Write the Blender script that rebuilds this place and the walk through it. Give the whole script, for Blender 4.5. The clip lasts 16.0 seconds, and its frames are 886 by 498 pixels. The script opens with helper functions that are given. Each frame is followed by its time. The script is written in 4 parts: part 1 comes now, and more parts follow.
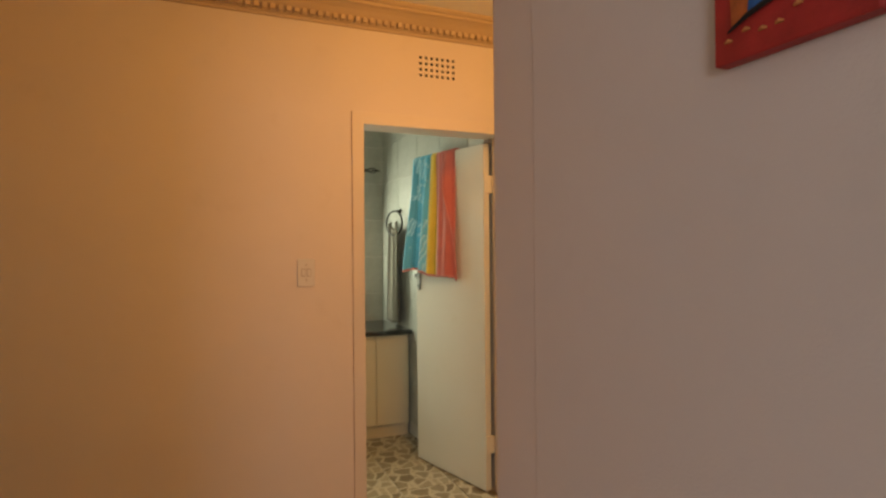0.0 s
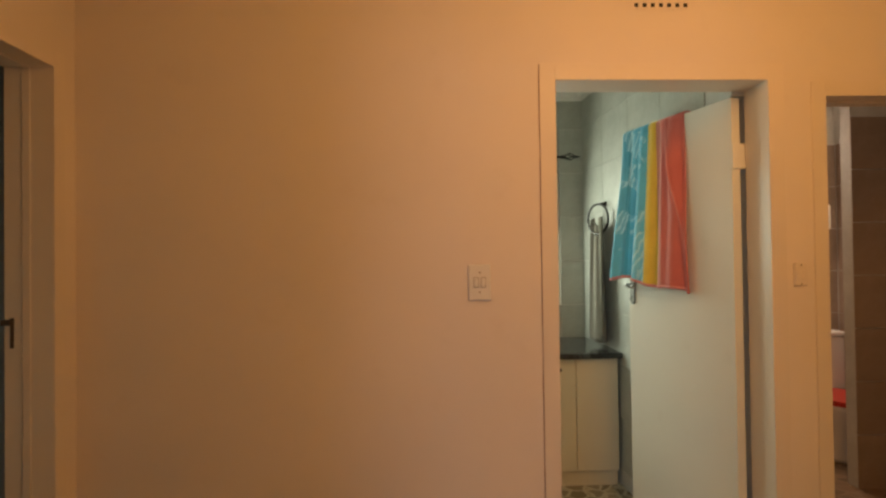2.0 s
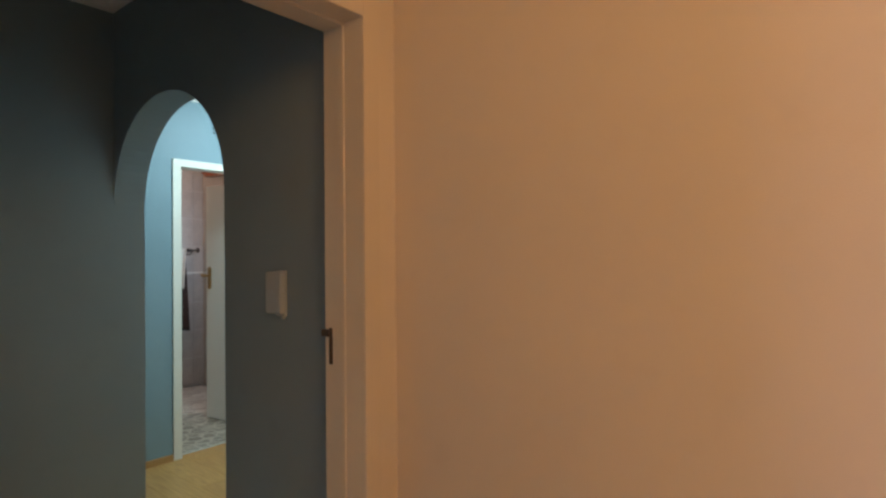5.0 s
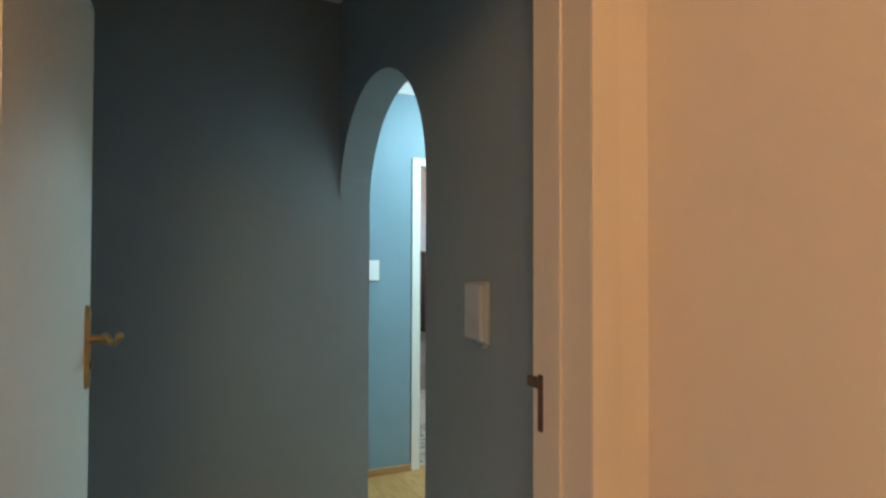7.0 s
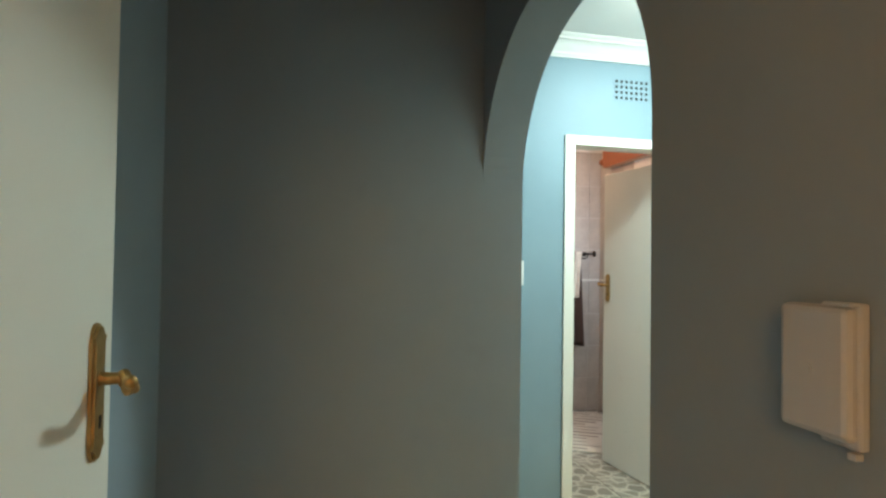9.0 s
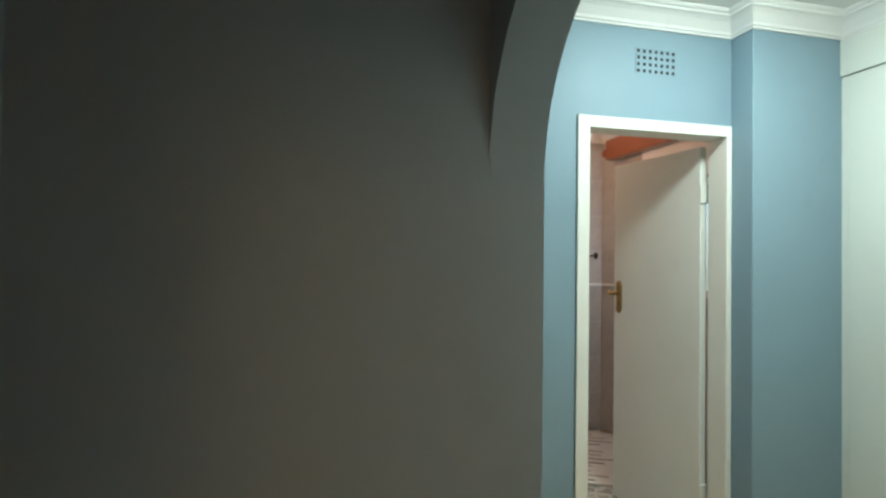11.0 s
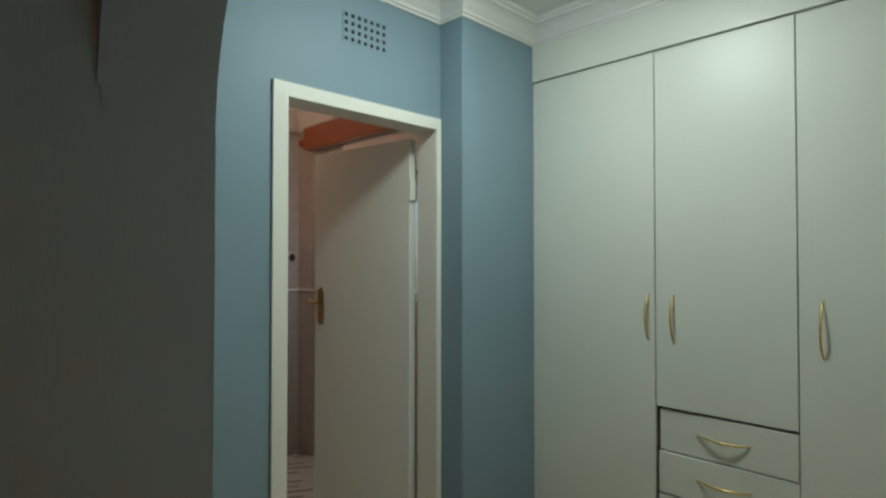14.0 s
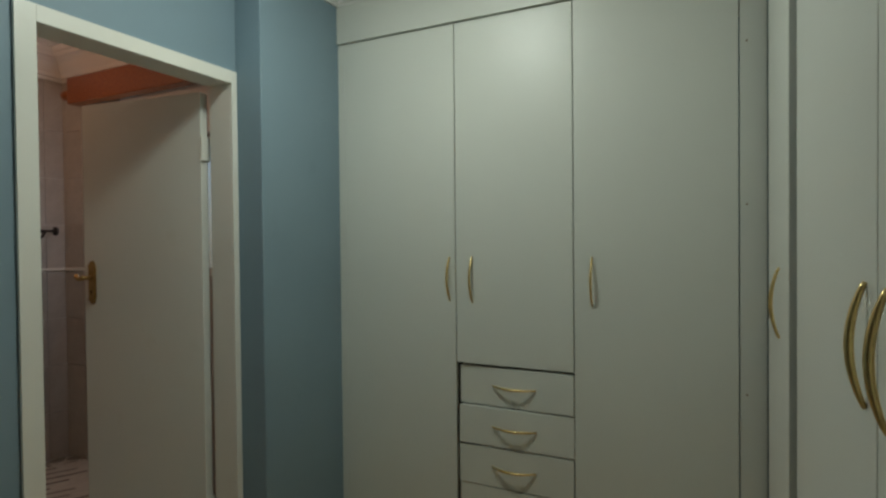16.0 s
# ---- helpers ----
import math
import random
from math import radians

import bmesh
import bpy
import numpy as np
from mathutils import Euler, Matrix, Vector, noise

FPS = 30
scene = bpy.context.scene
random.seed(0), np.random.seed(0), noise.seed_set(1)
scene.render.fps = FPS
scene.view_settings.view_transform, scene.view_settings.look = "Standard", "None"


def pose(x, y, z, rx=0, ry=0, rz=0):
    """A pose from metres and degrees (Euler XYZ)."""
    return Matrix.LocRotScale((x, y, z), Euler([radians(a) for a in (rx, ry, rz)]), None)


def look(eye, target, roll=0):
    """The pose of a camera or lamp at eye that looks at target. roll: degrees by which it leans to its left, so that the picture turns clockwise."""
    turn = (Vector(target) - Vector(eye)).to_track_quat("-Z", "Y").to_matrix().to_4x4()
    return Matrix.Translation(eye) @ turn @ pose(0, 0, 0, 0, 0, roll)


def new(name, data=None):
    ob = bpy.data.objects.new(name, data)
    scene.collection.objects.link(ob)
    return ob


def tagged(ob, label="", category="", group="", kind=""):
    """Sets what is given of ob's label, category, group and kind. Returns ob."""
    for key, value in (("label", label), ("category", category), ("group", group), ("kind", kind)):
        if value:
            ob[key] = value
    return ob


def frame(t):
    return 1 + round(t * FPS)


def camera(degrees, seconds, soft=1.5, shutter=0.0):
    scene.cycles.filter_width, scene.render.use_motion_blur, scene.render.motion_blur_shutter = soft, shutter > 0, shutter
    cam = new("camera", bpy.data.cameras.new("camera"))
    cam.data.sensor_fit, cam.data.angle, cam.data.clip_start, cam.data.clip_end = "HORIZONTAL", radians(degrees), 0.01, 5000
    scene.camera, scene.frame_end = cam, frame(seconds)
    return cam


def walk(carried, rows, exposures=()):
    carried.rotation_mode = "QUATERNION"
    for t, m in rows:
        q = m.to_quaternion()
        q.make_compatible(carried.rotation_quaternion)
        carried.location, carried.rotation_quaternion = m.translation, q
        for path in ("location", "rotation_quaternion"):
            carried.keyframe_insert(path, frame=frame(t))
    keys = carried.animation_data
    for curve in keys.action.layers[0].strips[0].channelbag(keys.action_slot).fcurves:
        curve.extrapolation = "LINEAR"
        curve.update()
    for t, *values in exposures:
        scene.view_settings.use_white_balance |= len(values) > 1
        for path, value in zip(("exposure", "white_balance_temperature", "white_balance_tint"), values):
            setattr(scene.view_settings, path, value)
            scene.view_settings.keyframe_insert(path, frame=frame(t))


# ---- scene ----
cam = camera(76.6, 16.0, soft=2.5)
PATH = [
    (0, pose(0.015, -0.023, 1.379, 90.25, 0.51, -22.32)),
    (0.5, pose(0.085, 0.160, 1.373, 90.26, 0.70, -19.03)),
    (1, pose(0.173, 0.366, 1.382, 90.44, 0.73, -14.56)),
    (1.5, pose(0.221, 0.520, 1.375, 90.64, 0.69, -8.06)),
    (2, pose(0.221, 0.679, 1.378, 90.79, 0.75, -2.08)),
    (2.5, pose(0.199, 0.845, 1.382, 90.94, 0.68, 3.14)),
    (3, pose(0.178, 0.965, 1.388, 91.05, 0.45, 8.98)),
    (3.5, pose(0.151, 1.152, 1.399, 90.80, 0.30, 15.98)),
    (4, pose(0.178, 1.345, 1.395, 91.17, 0.19, 25.74)),
    (4.2, pose(0.181, 1.387, 1.389, 91.05, 0.24, 28.88)),
    (6.3, pose(-0.206, 1.880, 1.406, 90.91, 0.19, 54.87)),
    (6.5, pose(-0.237, 1.923, 1.406, 91.04, 0.01, 57.99)),
    (7, pose(-0.303, 1.998, 1.399, 91.04, -0.19, 64.87)),
    (7.5, pose(-0.436, 2.036, 1.388, 90.92, -0.44, 70.09)),
    (8, pose(-0.630, 2.049, 1.401, 91.08, -0.59, 73.70)),
    (8.5, pose(-0.785, 2.070, 1.397, 91.19, -0.76, 76.31)),
    (9, pose(-0.970, 2.112, 1.385, 91.19, -0.88, 77.53)),
    (11.3, pose(-1.588, 2.234, 1.430, 90.89, -0.61, 74.91)),
    (11.5, pose(-1.636, 2.246, 1.414, 91.20, -0.41, 73.16)),
    (12, pose(-1.772, 2.289, 1.410, 91.43, -0.22, 69.12)),
    (12.5, pose(-1.859, 2.367, 1.419, 91.52, -0.54, 65.37)),
    (13, pose(-1.935, 2.414, 1.432, 91.34, -0.51, 60.33)),
    (13.5, pose(-1.991, 2.450, 1.445, 91.31, -0.31, 53.05)),
    (14, pose(-2.012, 2.468, 1.458, 91.014, -0.01, 45.22)),
    (14.5, pose(-2.009, 2.475, 1.454, 90.983, 0.20, 38.33)),
    (15, pose(-2.011, 2.478, 1.452, 90.782, 0.35, 32.19)),
    (15.5, pose(-2.020, 2.486, 1.421, 90.53, 0.37, 28.13)),
    (16, pose(-2.017, 2.516, 1.384, 89.15, 0.57, 26.16)),
]
EXPOSURES = [(0, 0.17, 7600, 10), (2, 0.1, 7000, 10), (3, 0.15, 6350, 9), (4, 0.3, 5850, 8), (6.5, 1.08, 5000, 5), (7.5, 1.26, 5100, 3), (8, 1.32, 5300, 5), (8.5, 1.45, 5600, 5), (9, 1.44, 5850, 5), (11.5, 0.75, 5950, 9), (12, 0.56, 5950, 8), (13, 0.1, 6150, 10), (14, -0.14, 6200, 11), (15, -0.45, 6250, 12), (16, -0.55, 6550, 14)]
walk(cam, PATH, EXPOSURES)

# ---- world and lights ----
world = bpy.data.worlds.new("sky")
scene.world = world
world.use_nodes = True
wn = world.node_tree
sky = wn.nodes.new("ShaderNodeTexSky")
sky.sky_type = "NISHITA"
sky.sun_disc = False
sky.sun_elevation, sky.sun_rotation = radians(40), radians(20)
wn.links.new(sky.outputs[0], wn.nodes["Background"].inputs[0])
wn.nodes["Background"].inputs[1].default_value = 0.10


def area(name, m, sx, sy, watts, colour):
    d = bpy.data.lights.new(name, "AREA")
    d.shape, d.size, d.size_y, d.energy, d.color = "RECTANGLE", sx, sy, watts, colour
    o = new(name, d)
    o.matrix_world = m
    return o


def bulb(name, p, watts, colour, radius):
    d = bpy.data.lights.new(name, "POINT")
    d.energy, d.color, d.shadow_soft_size = watts, colour, radius
    o = new(name, d)
    o.location = p
    return o


bulb("hall_bulb", (1.10, 1.45, 2.36), 26, (1.0, 0.485, 0.135), 0.28)
area("bedroom_ceiling_light", pose(-2.95, 3.80, 2.565), 0.24, 0.24, 10.5, (0.88, 1.0, 0.89))
bulb("bedroom_bulb", (-2.95, 3.80, 2.48), 9, (0.88, 1.0, 0.89), 0.05)
area("start_window_light", look((-1.15, -2.2, 1.5), (0.25, 0.4, 1.3)), 0.7, 1.1, 18.5, (0.72, 0.78, 1.0))
area("bath_window_light", look((0.62, 4.57, 1.58), (0.75, 3.2, 1.2)), 0.8, 0.8, 19, (0.88, 1.0, 0.85))
area("ensuite_window_light", look((-4.80, 4.64, 1.62), (-5.9, 3.7, 1.35)), 0.8, 0.7, 4.5, (0.90, 0.92, 1.0))
bulb("ensuite_bulb", (-5.2, 3.8, 2.3), 6.0, (1.0, 0.53, 0.28), 0.08)
# Unseen fill added to brighten the toilet, which has no window.
area("toilet_fill_light", look((2.75, 4.5, 2.1), (2.4, 3.2, 1.0)), 0.4, 0.3, 17, (1.0, 0.75, 0.58))

# ---- materials ----


def material(name, rough=0.5, metal=0.0, spec=0.5):
    m = bpy.data.materials.new(name)
    m.use_nodes = True
    b = m.node_tree.nodes["Principled BSDF"]
    b.inputs["Roughness"].default_value = rough
    b.inputs["Metallic"].default_value = metal
    b.inputs["Specular IOR Level"].default_value = spec
    return m, m.node_tree, b


def noise_node(nt, scale, detail=4, coords="Object", stretch=None):
    tc = nt.nodes.new("ShaderNodeTexCoord")
    n = nt.nodes.new("ShaderNodeTexNoise")
    n.inputs["Scale"].default_value, n.inputs["Detail"].default_value = scale, detail
    src = tc.outputs[coords]
    if stretch:
        mp = nt.nodes.new("ShaderNodeMapping")
        mp.inputs["Scale"].default_value = stretch
        nt.links.new(src, mp.inputs[0])
        src = mp.outputs[0]
    nt.links.new(src, n.inputs["Vector"])
    return n


def ramp(nt, fac, stops, mode="LINEAR"):
    r = nt.nodes.new("ShaderNodeValToRGB")
    r.color_ramp.interpolation = mode
    el = r.color_ramp.elements
    while len(el) < len(stops):
        el.new(1.0)
    for e, (p, c) in zip(el, stops):
        e.position, e.color = p, (*c, 1)
    nt.links.new(fac, r.inputs[0])
    return r.outputs[0]


def bump(nt, b, height, strength, dist):
    n = nt.nodes.new("ShaderNodeBump")
    n.inputs["Strength"].default_value, n.inputs["Distance"].default_value = strength, dist
    nt.links.new(height, n.inputs["Height"])
    nt.links.new(n.outputs[0], b.inputs["Normal"])


def mixed(nt, fac, a, c, mode="MIX"):
    m = nt.nodes.new("ShaderNodeMix")
    m.data_type, m.blend_type = "RGBA", mode
    for s, v in ((m.inputs[0], fac), (m.inputs[6], a), (m.inputs[7], c)):
        if isinstance(v, (int, float)):
            s.default_value = v
        elif isinstance(v, tuple):
            s.default_value = (*v, 1)
        else:
            nt.links.new(v, s)
    return m.outputs[2]


def paint(name, c, rough=0.5, var=0.06, grain=0.25, streak=None, spec=0.4, big=1.3, dirt_amount=0.5):
    """Painted surface: blotches, fine roller grain, faint brush streaks."""
    m, nt, b = material(name, rough, 0, spec)
    lo = tuple(v * (1 - var) for v in c)
    hi = tuple(min(1, v * (1 + var)) for v in c)
    n1 = noise_node(nt, big, 5)
    n2 = noise_node(nt, 260, 3, stretch=streak)
    col = ramp(nt, n1.outputs[0], [(0.3, lo), (0.7, hi)])
    spots = noise_node(nt, 9, 6)
    dirt = ramp(nt, spots.outputs[0], [(0.62, (1, 1, 1)), (0.8, (0.93, 0.91, 0.88))])
    nt.links.new(mixed(nt, dirt_amount, col, dirt, "MULTIPLY"), b.inputs["Base Color"])
    wob = noise_node(nt, 14, 3)
    ad = nt.nodes.new("ShaderNodeMath")
    ad.operation = "MULTIPLY_ADD"
    ad.inputs[1].default_value = 2.0
    nt.links.new(wob.outputs[0], ad.inputs[0])
    nt.links.new(n2.outputs[0], ad.inputs[2])
    bump(nt, b, ad.outputs[0], grain, 0.0012)
    rr = ramp(nt, n1.outputs[0], [(0.2, (rough - 0.06,) * 3), (0.8, (rough + 0.08,) * 3)])
    nt.links.new(rr, b.inputs["Roughness"])
    return m


M_CREAM = paint("cream_wall_paint", (0.74, 0.66, 0.58), 0.62, 0.04, 0.35, spec=0.2)
M_BLUE = paint("blue_wall_paint", (0.222, 0.312, 0.365), 0.5, 0.05, 0.3, streak=(1, 1, 0.2), spec=0.3)
# The same blue paint, reddened for the lobby's warm light, and less glossy.
M_LOBBY = paint("blue_paint_lobby_tone", (0.254, 0.312, 0.366), 0.7, 0.06, 0.28, streak=(1, 1, 0.2), spec=0.12)
M_CEIL = paint("white_ceiling_paint", (0.80, 0.79, 0.76), 0.7, 0.03, 0.15)
M_CORNICE = paint("ochre_cornice_paint", (0.56, 0.44, 0.31), 0.6, 0.08, 0.2, spec=0.2)
M_FRAME = paint("white_gloss_frame_paint", (0.78, 0.77, 0.70), 0.3, 0.03, 0.1)
M_FRAME_HALL = paint("cream_steel_frame_paint", (0.72, 0.64, 0.55), 0.42, 0.03, 0.08, spec=0.3)
M_DOOR = paint("white_door_enamel", (0.76, 0.76, 0.70), 0.3, 0.03, 0.1, streak=(1, 1, 0.1))
M_MELAMINE = paint("white_wardrobe_melamine", (0.68, 0.69, 0.63), 0.36, 0.015, 0.2, spec=0.5, dirt_amount=0.0)
M_CABINET = paint("cream_cabinet_laminate", (0.64, 0.56, 0.42), 0.4, 0.04, 0.08)
M_PLASTIC = paint("ivory_switch_plastic", (0.70, 0.68, 0.63), 0.35, 0.03, 0.03)
M_PLASTIC_W = paint("white_switch_plastic", (0.80, 0.80, 0.76), 0.35, 0.03, 0.03)
M_PLATE = paint("grey_plate_plastic", (0.43, 0.46, 0.50), 0.45, 0.06, 0.05)
M_ROCKER = paint("grey_rocker_plastic", (0.42, 0.37, 0.31), 0.4, 0.05, 0.03)
# Near-black for shade inside gaps and holes, plank joints and one painted stroke.
M_DARK = paint("gap_shade_and_stroke_black", (0.02, 0.018, 0.015), 0.8, 0.1, 0.02)
M_PORCELAIN = paint("white_porcelain", (0.78, 0.76, 0.72), 0.12, 0.02, 0.01, spec=0.6)
M_RED = paint("red_toilet_seat", (0.45, 0.035, 0.025), 0.3, 0.08, 0.03)
M_IRON = paint("black_wrought_iron", (0.025, 0.022, 0.02), 0.45, 0.2, 0.3)


def metal(name, c, rough):
    m, nt, b = material(name, rough, 1.0)
    n = noise_node(nt, 30, 5)
    nt.links.new(ramp(nt, n.outputs[0], [(0.3, tuple(v * 0.75 for v in c)), (0.7, c)]), b.inputs["Base Color"])
    nt.links.new(ramp(nt, n.outputs[0], [(0.3, (rough + 0.12,) * 3), (0.7, (rough,) * 3)]), b.inputs["Roughness"])
    return m


M_BRASS = metal("polished_brass", (0.88, 0.66, 0.29), 0.28)
M_BRASS_OLD = metal("worn_brass", (0.50, 0.34, 0.14), 0.36)
M_CHROME = metal("dull_chrome", (0.34, 0.34, 0.33), 0.3)
M_STEEL = metal("painted_over_steel", (0.45, 0.36, 0.27), 0.4)
M_RUST = paint("brown_tarnished_steel", (0.085, 0.058, 0.045), 0.5, 0.3, 0.3, big=40)
# Joint strips beside door frames: the shade of the open joint as colour.
M_CRACK = paint("brown_crack_and_shade", (0.28, 0.14, 0.075), 0.8, 0.3, 0.5, big=9)
M_GAP_BLUE = paint("blue_joint_shade", (0.09, 0.115, 0.125), 0.8, 0.4, 0.5, big=6)


def wood(name, a, c, rough=0.35, along=(1, 14, 14), scale=5):
    m, nt, b = material(name, rough)
    n = noise_node(nt, scale, 6, stretch=along)
    fine = noise_node(nt, scale * 12, 3, stretch=along)
    col = ramp(nt, n.outputs[0], [(0.32, a), (0.68, c)])
    fl = ramp(nt, fine.outputs[0], [(0.35, (0.82, 0.78, 0.74)), (0.6, (1, 1, 1))])
    oi = nt.nodes.new("ShaderNodeObjectInfo")
    tone = ramp(nt, oi.outputs["Random"], [(0, (0.86, 0.84, 0.82)), (1, (1, 1, 1))])
    nt.links.new(mixed(nt, 1.0, mixed(nt, 0.7, col, fl, "MULTIPLY"), tone, "MULTIPLY"), b.inputs["Base Color"])
    bump(nt, b, fine.outputs[0], 0.15, 0.0008)
    return m


M_LAMINATE = wood("honey_laminate", (0.44, 0.25, 0.075), (0.62, 0.38, 0.13), 0.32)
M_SKIRT = wood("honey_wood_skirting", (0.40, 0.23, 0.08), (0.55, 0.34, 0.13), 0.35, (14, 1, 14))
M_BEAM = wood("orange_varnished_wood", (0.24, 0.065, 0.014), (0.38, 0.115, 0.024), 0.28, (14, 1, 14))


def wall_tile(name, c, joint=False):
    m, nt, b = material(name, 0.4 if not joint else 0.7)
    n = noise_node(nt, 7, 7)
    f = noise_node(nt, 45, 4)
    lo = tuple(v * 0.86 for v in c)
    col = ramp(nt, n.outputs[0], [(0.35, lo), (0.68, c)])
    cl = ramp(nt, f.outputs[0], [(0.4, (0.93, 0.92, 0.91)), (0.65, (1, 1, 1))])
    oi = nt.nodes.new("ShaderNodeObjectInfo")
    tone = ramp(nt, oi.outputs["Random"], [(0, (0.93, 0.93, 0.93)), (1, (1, 1, 1))])
    nt.links.new(mixed(nt, 1, mixed(nt, 0.8, col, cl, "MULTIPLY"), tone, "MULTIPLY"), b.inputs["Base Color"])
    bump(nt, b, n.outputs[0], 0.08, 0.002)
    return m


M_TILE = wall_tile("grey_wall_tile", (0.46, 0.47, 0.43))
M_GROUT = wall_tile("pale_grout", (0.66, 0.66, 0.62), True)
M_TILE_WC = wall_tile("brown_wall_tile", (0.36, 0.27, 0.21))
M_TILE_EN = wall_tile("mauve_wall_tile", (0.54, 0.50, 0.44))


def stone_floor(name, base, blotch, line):
    """Glazed floor tile printed with irregular stones."""
    m, nt, b = material(name, 0.3)
    tc = nt.nodes.new("ShaderNodeTexCoord")
    warp = noise_node(nt, 9, 3)
    add = nt.nodes.new("ShaderNodeVectorMath")
    add.operation = "MULTIPLY_ADD"
    add.inputs[1].default_value = (0.06, 0.06, 0.06)
    nt.links.new(warp.outputs["Color"], add.inputs[0])
    nt.links.new(tc.outputs["Object"], add.inputs[2])
    v = nt.nodes.new("ShaderNodeTexVoronoi")
    v.feature = "DISTANCE_TO_EDGE"
    v.inputs["Scale"].default_value = 11
    nt.links.new(add.outputs[0], v.inputs["Vector"])
    v2 = nt.nodes.new("ShaderNodeTexVoronoi")
    v2.inputs["Scale"].default_value = 11
    nt.links.new(add.outputs[0], v2.inputs["Vector"])
    tone = ramp(nt, v2.outputs["Color"], [(0.2, blotch), (0.75, base)])
    n = noise_node(nt, 40, 5)
    tone2 = mixed(nt, 0.5, tone, ramp(nt, n.outputs[0], [(0.35, (0.7, 0.66, 0.6)), (0.65, (1.05, 1, 0.95))]), "MULTIPLY")
    edge = ramp(nt, v.outputs["Distance"], [(0.03, (1, 1, 1)), (0.12, (0, 0, 0))])
    nt.links.new(mixed(nt, edge, tone2, line), b.inputs["Base Color"])
    return m


M_STONE = stone_floor("stone_print_floor_tile", (0.44, 0.38, 0.26), (0.20, 0.15, 0.085), (0.56, 0.50, 0.38))
M_STONE_WC = stone_floor("brown_stone_print_floor_tile", (0.20, 0.13, 0.08), (0.10, 0.065, 0.04), (0.24, 0.17, 0.11))
M_STONE_EN = stone_floor("grey_stone_print_floor_tile", (0.40, 0.38, 0.32), (0.22, 0.20, 0.16), (0.58, 0.55, 0.47))


def granite(name):
    m, nt, b = material(name, 0.12, 0, 0.6)
    n = noise_node(nt, 160, 5)
    nt.links.new(ramp(nt, n.outputs[0], [(0.42, (0.012, 0.012, 0.013)), (0.62, (0.03, 0.03, 0.03)), (0.72, (0.16, 0.15, 0.14))]), b.inputs["Base Color"])
    return m


M_GRANITE = granite("black_granite")


def cloth(name, stops, axis="X", rough=0.95, nap=900):
    m, nt, b = material(name, rough, 0, 0.15)
    b.inputs["Sheen Weight"].default_value = 0.3
    tc = nt.nodes.new("ShaderNodeTexCoord")
    sp = nt.nodes.new("ShaderNodeSeparateXYZ")
    nt.links.new(tc.outputs["UV"], sp.inputs[0])
    col = ramp(nt, sp.outputs[axis], stops, "CONSTANT" if len(stops) > 2 else "LINEAR")
    n = noise_node(nt, nap, 2)
    f = noise_node(nt, 12, 4)
    k = mixed(nt, 0.6, col, ramp(nt, n.outputs[0], [(0.3, (0.72, 0.72, 0.72)), (0.7, (1, 1, 1))]), "MULTIPLY")
    k = mixed(nt, 0.5, k, ramp(nt, f.outputs[0], [(0.35, (0.8, 0.8, 0.82)), (0.65, (1, 1, 1))]), "MULTIPLY")
    nt.links.new(k, b.inputs["Base Color"])
    bump(nt, b, n.outputs[0], 0.6, 0.002)
    return m


# Blue is darker between 0.10 and 0.17 across the towel.
M_BEACH = cloth("striped_beach_towel", [(0.0, (0.14, 0.54, 0.76)), (0.10, (0.07, 0.40, 0.60)), (0.17, (0.16, 0.62, 0.86)),
                                        (0.45, (0.90, 0.63, 0.10)), (0.585, (0.76, 0.35, 0.30)), (0.71, (0.70, 0.19, 0.16))])
nt = M_BEACH.node_tree
tb = nt.nodes["Principled BSDF"]
old = tb.inputs["Base Color"].links[0].from_socket
prn = noise_node(nt, 7.0, 2)
uvc = nt.nodes.new("ShaderNodeTexCoord")
sx = nt.nodes.new("ShaderNodeSeparateXYZ")
nt.links.new(uvc.outputs["UV"], sx.inputs[0])
in_blue = ramp(nt, sx.outputs["X"], [(0.0, (0, 0, 0)), (0.02, (1, 1, 1)), (0.45, (0, 0, 0))], "CONSTANT")
patch = ramp(nt, prn.outputs[0], [(0.0, (0, 0, 0)), (0.50, (1, 1, 1))], "CONSTANT")
frond = nt.nodes.new("ShaderNodeTexWave")
frond.bands_direction = "DIAGONAL"
frond.inputs["Scale"].default_value, frond.inputs["Distortion"].default_value, frond.inputs["Detail Scale"].default_value = 9.0, 5.0, 1.5
nt.links.new(uvc.outputs["UV"], frond.inputs["Vector"])
leafy = ramp(nt, frond.outputs["Fac"], [(0.0, (0.22, 0.22, 0.22)), (0.62, (1, 1, 1))], "CONSTANT")
both = mixed(nt, 1.0, mixed(nt, 1.0, in_blue, patch, "MULTIPLY"), leafy, "MULTIPLY")
nt.links.new(mixed(nt, both, old, (0.40, 0.74, 0.88)), tb.inputs["Base Color"])
M_HEM = cloth("pink_towel_hem", [(0, (0.72, 0.26, 0.25)), (1, (0.72, 0.26, 0.25))])
M_GREYTOWEL = cloth("grey_hand_towel", [(0, (0.24, 0.222, 0.18)), (0.55, (0.21, 0.19, 0.152)), (0.74, (0.10, 0.085, 0.066))])
M_BROWNTOWEL = cloth("brown_bath_towel", [(0, (0.05, 0.03, 0.025)), (1, (0.07, 0.045, 0.035))])
M_MAT = cloth("cream_cotton_mat", [(0, (0.66, 0.62, 0.53)), (1, (0.72, 0.68, 0.58))], nap=300)
M_MATLINE = cloth("tan_mat_stripe", [(0, (0.30, 0.25, 0.20)), (1, (0.34, 0.29, 0.23))], nap=300)


